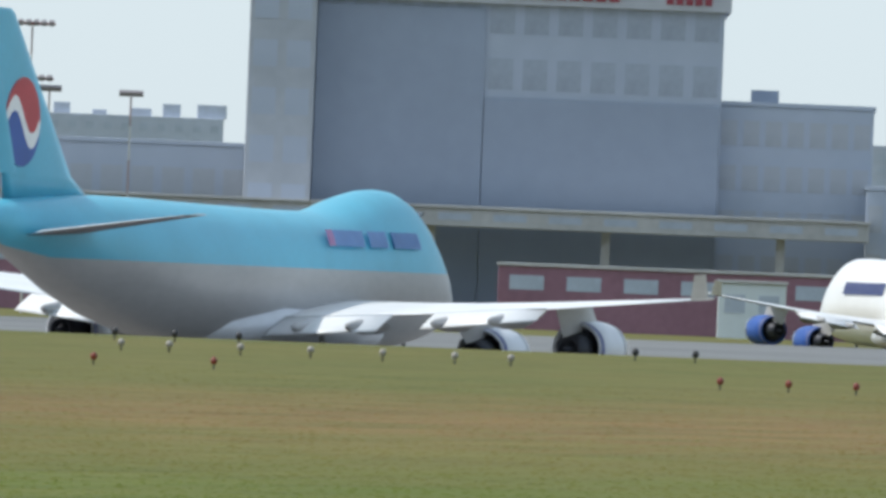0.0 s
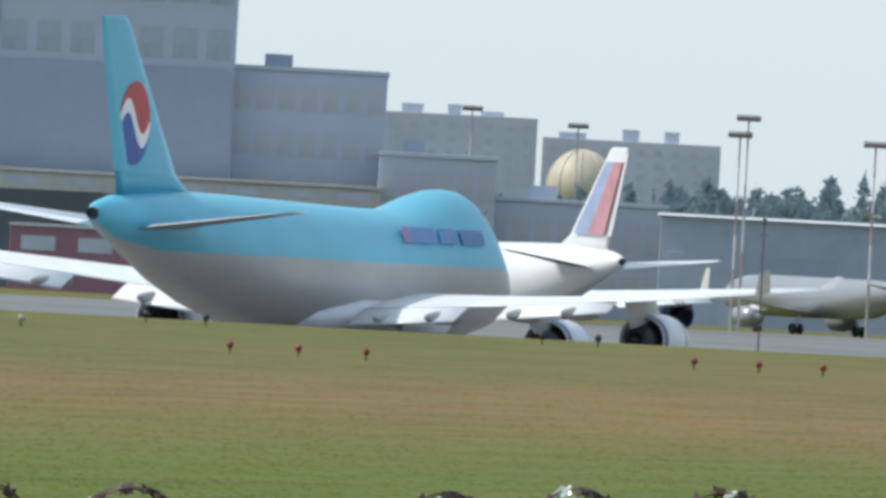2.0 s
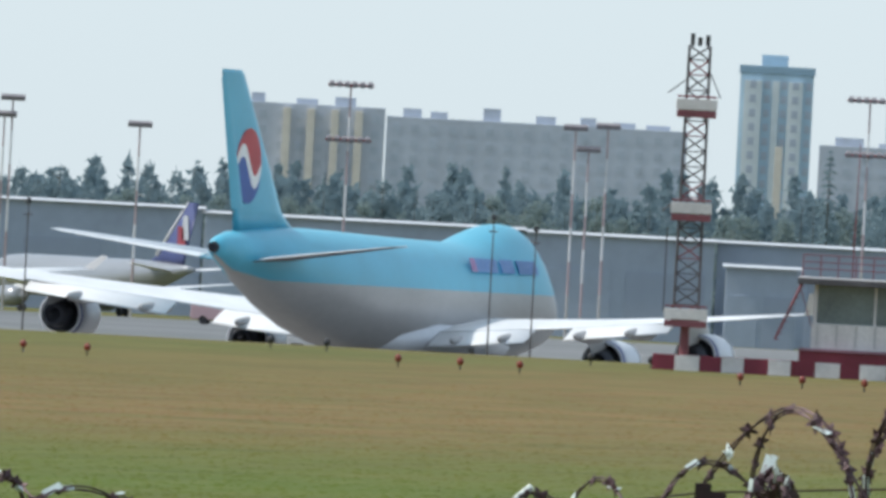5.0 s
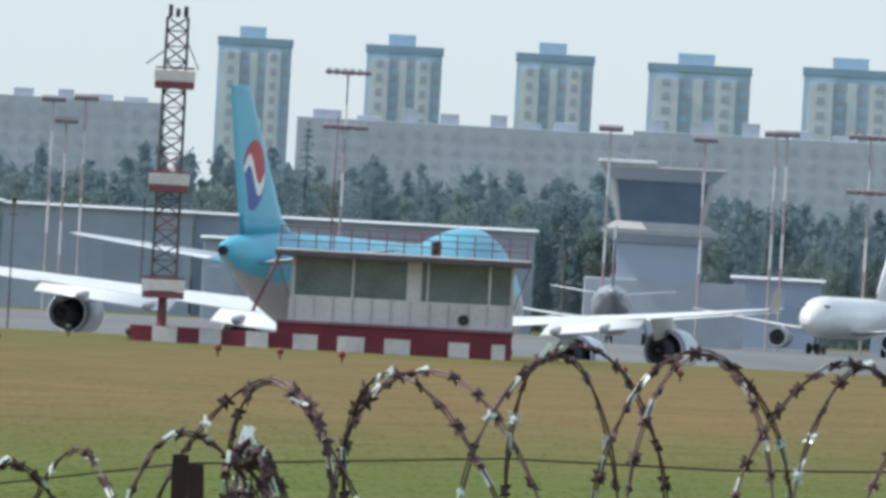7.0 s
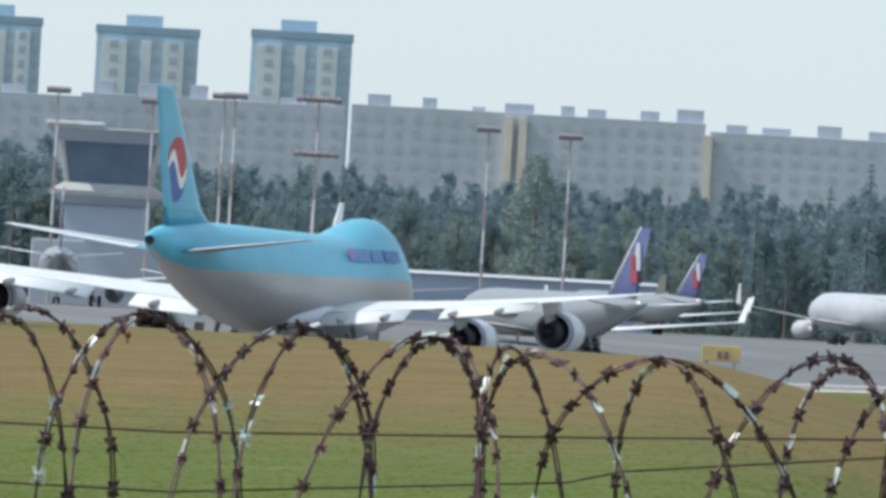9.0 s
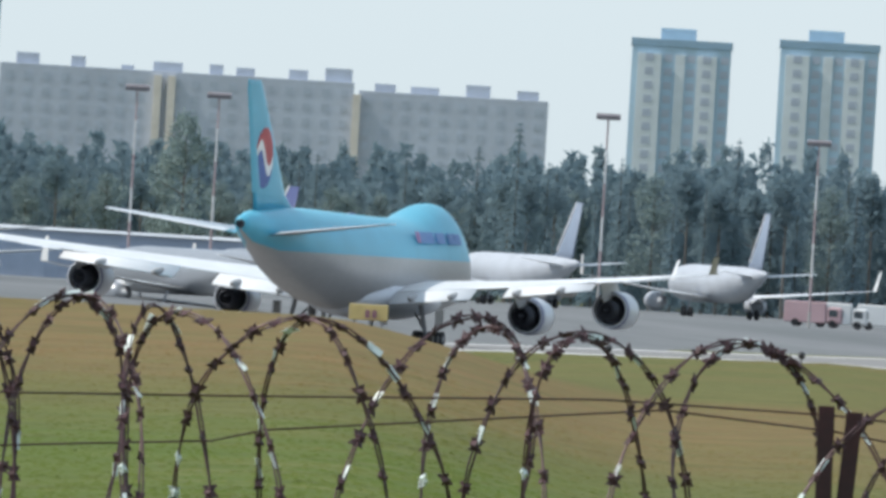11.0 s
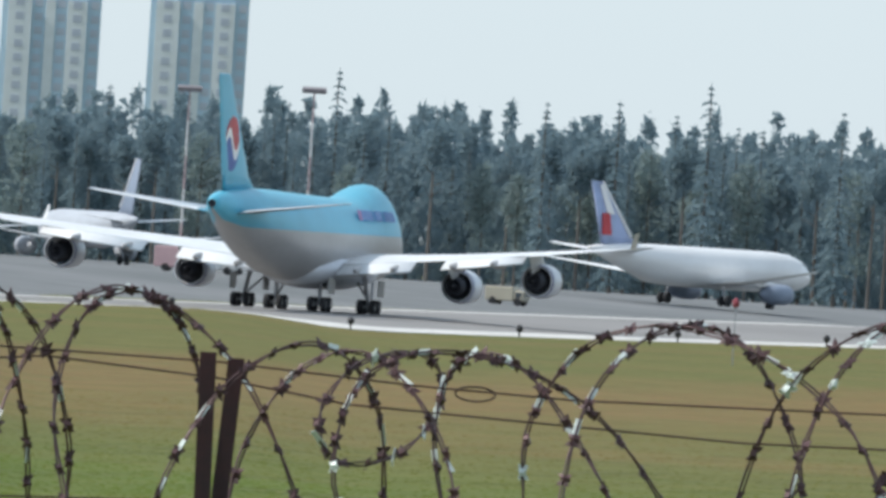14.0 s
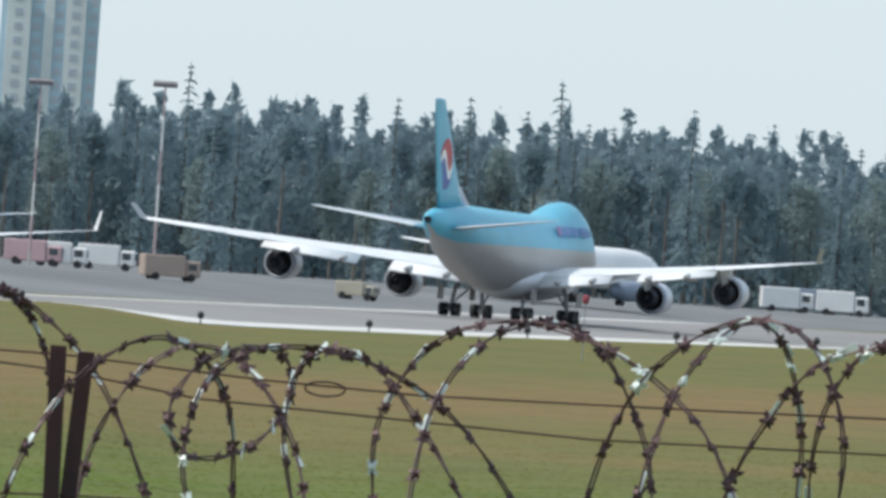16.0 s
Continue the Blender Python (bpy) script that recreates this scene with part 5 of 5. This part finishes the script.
b = -20.1
while b < -10.9:
    i = rng.choice((0, 1, 2, 3, 4, 5, 6, 7, 8, 0, 1, 3, 5, 7) if b > -14.8 else (0, 1, 3, 6, 7, 8, 6, 7, 8, 4))
    tree_at(kinds[i], b, 2760 + rng.uniform(-18, 18), canopy(b) * rng.uniform(0.80, 1.02), rng.uniform(0, 360), i not in used)
    used.add(i)
    b += rng.uniform(0.022, 0.062)
for b, i, s in ((-12.195, 2, 1.10), (-11.86, 0, 1.10), (-17.03, 0, 1.12), (-13.05, 1, 1.05), (-12.60, 3, 1.12), (-15.07, 6, 1.22), (-14.24, 0, 1.02), (-12.42, 3, 1.15)):
    tree_at(kinds[i], b, 2730, s, rng.uniform(0, 360), i not in used)


def far_wood():
    """The close-packed rest of the wood, two ragged rows deep."""
    rng = random.Random(77)
    verts, faces = [], []
    for row, (d, k) in enumerate(((2775, 0.84), (2792, 0.92), (2815, 0.98))):
        b = -20.4
        while b < -10.6:
            h = 19.5 * canopy(b) * k * rng.uniform(0.78, 1.12)
            r = rng.uniform(1.4, 2.8)
            p = spot(b, d + rng.uniform(-8, 8))
            g = ground_height(p.x, p.y)
            spiky = rng.random() < 0.5
            for _ in range(520):
                t = rng.random() ** 0.8
                reach = r * ((1 - t) ** 0.7 if spiky else math.sqrt(max(0.02, 1 - (2 * t - 0.9) ** 2 if t > 0.45 else 1))) * rng.uniform(0.3, 1.1) + 0.1
                a = rng.uniform(0, 6.283)
                c = Vector((p.x + reach * math.cos(a), p.y + reach * math.sin(a), g + h * t))
                s = rng.uniform(0.22, 0.5)
                n0 = len(verts)
                for _k in range(3):
                    verts.append(tuple(c + Vector((rng.gauss(0, s), rng.gauss(0, s * 0.35), rng.gauss(0, s * 1.1)))))
                faces.append((n0, n0 + 1, n0 + 2))
            b += rng.uniform(0.02, 0.045)
    me = bpy.data.meshes.new("woodland")
    me.from_pydata(verts, [], faces)
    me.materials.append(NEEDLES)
    return tagged(new("woodland", me), "dense dark mixed wood behind the front trees", "woodland", kind="stuff")


far_wood()


# ---- the razor wire on the fence by the viewpoint ----
FENCE = 50.0
fence = thing("fence", Matrix(), "rusty steel post fence with strained wires", "fence")


def fence_spot(b, z, off=0.0):
    return spot(b, FENCE + off, z)


for b, top, lean in ((-17.303, 5.62, 0.0), (-17.265, 5.60, 0.01), (-13.425, 5.745, 0.004), (-13.354, 5.735, -0.012), (-21.2, 5.5, 0.0), (-9.4, 5.7, 0.0)):
    p = fence_spot(b, 0)
    g = ground_height(p.x, p.y)
    bm = bmesh.new()
    box(bm, -0.018, 0.018, -0.003, 0.003, g - 0.3, top, 0.001)
    box(bm, -0.018, -0.012, 0.003, 0.036, g - 0.3, top, 0.001)
    bm.transform(Matrix.Translation((p.x, p.y, 0)) @ pose(0, 0, 0, 0, 0, -b))
    for v in bm.verts:
        v.co.x += lean * (top - v.co.z) / 0.2
    part("post", bm, RUST, fence)
for line in (((-22, 5.36), (-19.8, 5.38), (-18.0, 5.50), (-17.3, 5.60), (-16.49, 5.65), (-15.95, 5.65), (-14.9, 5.69), (-13.98, 5.73), (-13.4, 5.725), (-12.9, 5.70), (-12.51, 5.69), (-11.8, 5.70), (-10.8, 5.72)),
             ((-22, 5.22), (-19.8, 5.25), (-17.3, 5.52), (-15.94, 5.52), (-14.95, 5.59), (-14.82, 5.62), (-13.83, 5.715), (-13.4, 5.69), (-13.07, 5.65), (-12.08, 5.62), (-11.4, 5.63), (-10.8, 5.64)),
             ((-22, 5.02), (-17.3, 5.30), (-13.4, 5.42), (-10.8, 5.45))):
    pts = []
    for (b0, z0), (b1, z1) in zip(line, line[1:]):
        pts += [fence_spot(b0 + (b1 - b0) * k / 4, z0 + (z1 - z0) * k / 4) for k in range(4)]
    part("wire", sweep(bmesh.new(), pts, 0.0024, 5), RUST, fence)

coil = thing("razor_wire_coil", Matrix(), "stretched coil of rusty galvanised razor wire along the fence top", "razor wire")
# each loop: the bearing and height of its top, half its width and its slant, in degrees and metres
LOOPS_WEST = ((-20.950, 5.500, 0.25, 0.00), (-20.550, 5.500, 0.25, 0.05), (-20.204, 5.476, 0.26, -0.16), (-19.769, 5.524, 0.25, -0.05), (-19.748, 5.522, 0.14, 0.07), (-19.432, 5.551, 0.21, 0.05),
         (-19.420, 5.548, 0.13, -0.11), (-19.072, 5.556, 0.22, 0.04), (-19.044, 5.554, 0.09, 0.01), (-18.859, 5.537, 0.23, -0.02), (-18.753, 5.523, 0.09, -0.13), (-18.512, 5.509, 0.23, 0.00),
         (-18.258, 5.513, 0.18, 0.06), (-17.950, 5.550, 0.22, 0.02), (-17.720, 5.580, 0.18, -0.03), (-17.555, 5.616, 0.13, 0.02), (-17.297, 5.667, 0.20, -0.11), (-17.089, 5.788, 0.16, -0.11),
         (-17.087, 5.793, 0.21, 0.08))
LOOPS_MIDDLE = ((-16.785, 5.820, 0.19, -0.12), (-16.708, 5.828, 0.24, -0.08), (-16.381, 5.883, 0.13, -0.04), (-16.333, 5.904, 0.23, 0.01), (-16.030, 5.906, 0.23, -0.01), (-16.008, 5.898, 0.17, -0.00),
         (-15.648, 5.898, 0.23, 0.04), (-15.612, 5.891, 0.15, 0.00), (-15.316, 5.889, 0.20, 0.10), (-15.294, 5.887, 0.16, -0.00), (-15.117, 5.877, 0.10, -0.06), (-15.053, 5.864, 0.17, -0.09),
         (-14.744, 5.870, 0.30, -0.06), (-14.730, 5.865, 0.14, -0.07), (-14.315, 5.894, 0.20, 0.08), (-14.284, 5.871, 0.14, -0.02))
LOOPS_EAST = ((-14.051, 5.865, 0.14, -0.04), (-14.044, 5.872, 0.24, -0.01), (-13.635, 5.873, 0.24, 0.06), (-13.613, 5.866, 0.25, -0.12), (-13.171, 5.778, 0.26, 0.08), (-13.078, 5.765, 0.26, -0.01),
         (-12.811, 5.778, 0.38, -0.18), (-12.740, 5.778, 0.20, -0.17), (-12.260, 5.864, 0.42, -0.09), (-12.225, 5.868, 0.26, -0.01), (-11.704, 5.900, 0.17, 0.05), (-11.691, 5.906, 0.28, 0.07),
         (-11.376, 5.858, 0.27, 0.08), (-11.321, 5.874, 0.24, -0.06), (-10.900, 5.900, 0.30, 0.00))


def barb_mesh():
    bm = bmesh.new()
    for sx, sz in ((1, 1), (-1, 1), (1, -1), (-1, -1)):
        v = [bm.verts.new(c) for c in ((0.003 * sx, -0.0012, 0), (0.009 * sx, -0.0012, 0.006 * sz), (0.013 * sx, 0, 0.014 * sz), (0.003 * sx, -0.0012, 0.013 * sz), (0.003 * sx, 0.0012, 0), (0.009 * sx, 0.0012, 0.006 * sz), (0.003 * sx, 0.0012, 0.013 * sz))]
        for f in ((0, 1, 2, 3), (6, 2, 5, 4), (0, 4, 5, 1), (1, 5, 2), (2, 6, 3), (3, 6, 4, 0)):
            bm.faces.new([v[i] for i in f])
    # the clenched clip in the middle, a lumpy fold of sheet
    lump = random.Random(4)
    for _ in range(3):
        c = Vector((lump.uniform(-0.006, 0.006), lump.uniform(-0.003, 0.003), lump.uniform(-0.007, 0.007)))
        r = lump.uniform(0.008, 0.010)
        v = [bm.verts.new(c + Vector(o) * r * lump.uniform(0.8, 1.2)) for o in ((1, 0, 0), (0, 0.8, 0), (-1, 0, 0), (0, -0.8, 0), (0, 0, 1.1), (0, 0, -1.1))]
        for i in range(4):
            bm.faces.new((v[i], v[(i + 1) % 4], v[4]))
            bm.faces.new((v[(i + 1) % 4], v[i], v[5]))
    bmesh.ops.recalc_face_normals(bm, faces=bm.faces)
    me = bpy.data.meshes.new("barb")
    bm.to_mesh(me)
    bm.free()
    me.materials.append(TAPE)
    return me


BARB = barb_mesh()
BRIGHT_BARB = BARB.copy()
BRIGHT_BARB.materials[0] = ZINCGLINT
FLAT = bpy.data.meshes.new("glint_flat")
bm = a_box(-0.007, 0.007, -0.001, 0.001, -0.026, 0.026, 0.0006)
bm.to_mesh(FLAT)
bm.free()
FLAT.materials.append(ZINCGLINT)
rng = random.Random(9)


def wire_loop(b, top, wide, slant, high, barbs, depth=0.08):
    """One turn of the coil: a core wire and the tape clenched round it, with its barbs and its pale zinc flats for
    highlights.
    """
    c = fence_spot(b, top - high, rng.uniform(-depth, depth))
    side = Vector((math.cos(radians(b)), -math.sin(radians(b)), 0))
    back = Vector((math.sin(radians(b)), math.cos(radians(b)), 0))
    wob = [rng.uniform(0, 6.28) for _ in range(4)]
    n = 56
    core, tape = [], []
    for k in range(n):
        a = 2 * math.pi * k / n
        bend = 1 + 0.03 * math.sin(2 * a + wob[0]) + 0.02 * math.sin(3 * a + wob[1]) + 0.008 * math.sin(9 * a + wob[3])
        p = c + side * (wide * bend * math.sin(a) - slant * (1 - math.cos(a))) + Vector((0, 0, high * (math.cos(a) + 0.012 * math.sin(5 * a + wob[1]) - 0.012 * math.sin(wob[1])))) + back * (0.22 * math.sin(a + wob[2]))
        turn = 5 * a + wob[2]
        out = side * math.sin(a) + Vector((0, 0, math.cos(a)))
        off = (out * math.cos(turn) + back * math.sin(turn)) * 0.0042
        core.append(p + off)
        tape.append(p - off)
    loop = part("loop", sweep(bmesh.new(), core, 0.0024, 5, True), TAPE, coil)
    part("tape", sweep(bmesh.new(), tape, 0.0028, 5, True), TAPE, loop)
    at = rng.random()
    for k in range(barbs):
        at += n / barbs * rng.uniform(0.75, 1.25)
        i = int(at) % n
        p, q = core[i].lerp(tape[i], 0.5), core[(i + 1) % n].lerp(tape[(i + 1) % n], 0.5)
        d = (q - p).normalized()
        e = d.cross(back).normalized()
        g = rng.uniform(0, 3.14)
        s1 = e * math.cos(g) + back * math.sin(g)
        mm = Matrix((s1, d.cross(s1), d)).transposed().to_4x4()
        mm.translation = p.lerp(q, at - int(at))
        shared("barb", BRIGHT_BARB if rng.random() < 0.07 else BARB, loop, mm @ Matrix.Diagonal((rng.uniform(1.0, 1.45), rng.uniform(1.0, 1.6), rng.uniform(0.9, 1.4), 1)))
        if rng.random() < 0.27:
            # a flat of the tape whose pale zinc colour stands for a highlight
            e2 = e * math.cos(g * 0.3) + back * math.sin(g * 0.3)
            mm = Matrix((e2, d.cross(e2), d)).transposed().to_4x4()
            mm.translation = p.lerp(q, at - int(at)) + d * rng.uniform(0.022, 0.036)
            shared("glint_flat", FLAT, loop, mm @ Matrix.Diagonal((rng.uniform(0.7, 1.2), 1, rng.uniform(0.5, 1.0), 1)))


for b, top, wide, slant in LOOPS_WEST + LOOPS_MIDDLE + LOOPS_EAST:
    wire_loop(b, top, wide, slant, 0.45, int(22 + 44 * wide))
# a slack turn beside the eastern post, and the bundle where two coils are tied together at the western one
wire_loop(-12.93, 5.77, 0.125, 0.05, 0.125, 13)
for k in range(7):
    wire_loop(-17.17 + 0.012 * k, 5.66 - 0.012 * abs(k - 3), rng.uniform(0.02, 0.06), rng.uniform(-0.10, -0.03), rng.uniform(0.2, 0.33), 16, 0.03)
part("wire", sweep(bmesh.new(), [fence_spot(-12.754 + 0.05 * math.cos(a / 3), 5.69 + 0.016 * math.sin(a / 3)) for a in range(19)], 0.0024, 5, True), RUST, fence)


# ---- low hummocks of mown grass ----
def grass_hummocks(count):
    rng = random.Random(21)
    verts, faces = [], []
    for _ in range(count):
        d = 380 + 420 * rng.random() ** 1.7
        p = spot(rng.uniform(-23.2, -10.9), d)
        z = ground_height(p.x, p.y) - 0.03
        r, h, a0 = rng.uniform(0.08, 0.30), rng.uniform(0.038, 0.075) - 0.00004 * (d - 380), rng.uniform(0, 6.28)
        k = len(verts)
        for i in range(5):
            a = a0 + i * 1.2566
            q = r * rng.uniform(0.7, 1.3)
            verts.append((p.x + q * math.cos(a), p.y + q * math.sin(a), z))
        verts.append((p.x + r * rng.uniform(-0.4, 0.4), p.y + r * rng.uniform(-0.4, 0.4), z + h))
        faces += [(k + i, k + (i + 1) % 5, k + 5) for i in range(5)]
    me = bpy.data.meshes.new("grass_hummocks")
    me.from_pydata(verts, [], faces)
    me.materials.append(GRASS)
    return tagged(new("grass_hummocks", me), "low uneven tufts of short mown airfield grass", "grass", kind="stuff")


grass_hummocks(110000)


# ---- what moves ----
def motions():
    # seconds and metres run, a steady take-off acceleration with its small unevenness
    rows = []
    for t, more in ((0, 2.2), (1, 1.6), (2, 0.6), (3, 0.3), (4, 0.6), (5, 1.0), (6, 2.1), (7, 3.2), (8, 2.8), (9, 2.4), (10, 1.9), (11, 1.5), (12, 1.6), (13, 1.1), (14, 0.8), (15, 1.6), (16, 2.4)):
        y = 1084.99 + 42.777 * t + 0.8940 * t * t + more
        z = runway_height(-RUN_MID, y + 35)
        rows.append((t, pose(-RUN_MID, y, z + 0.01)))
    walk(freighter, rows)
    # the wings ride loosely: the downwind one droops at low speed and lifts as the aircraft gathers pace
    swing = {1: ((0, 2.2), (3, 1.6), (5.5, 1.0), (8, 0.4), (12, 0.2), (16, -0.2)), -1: ((0, -0.7), (5.5, -0.5), (8, -0.3), (16, 0.0))}
    for ob, s in FLEX:
        walk(ob, [(t, pose(s * 3.0, 0, 4.8, 0, s * droop, 0) @ pose(-s * 3.0, 0, -4.8)) for t, droop in swing[s]])


motions()
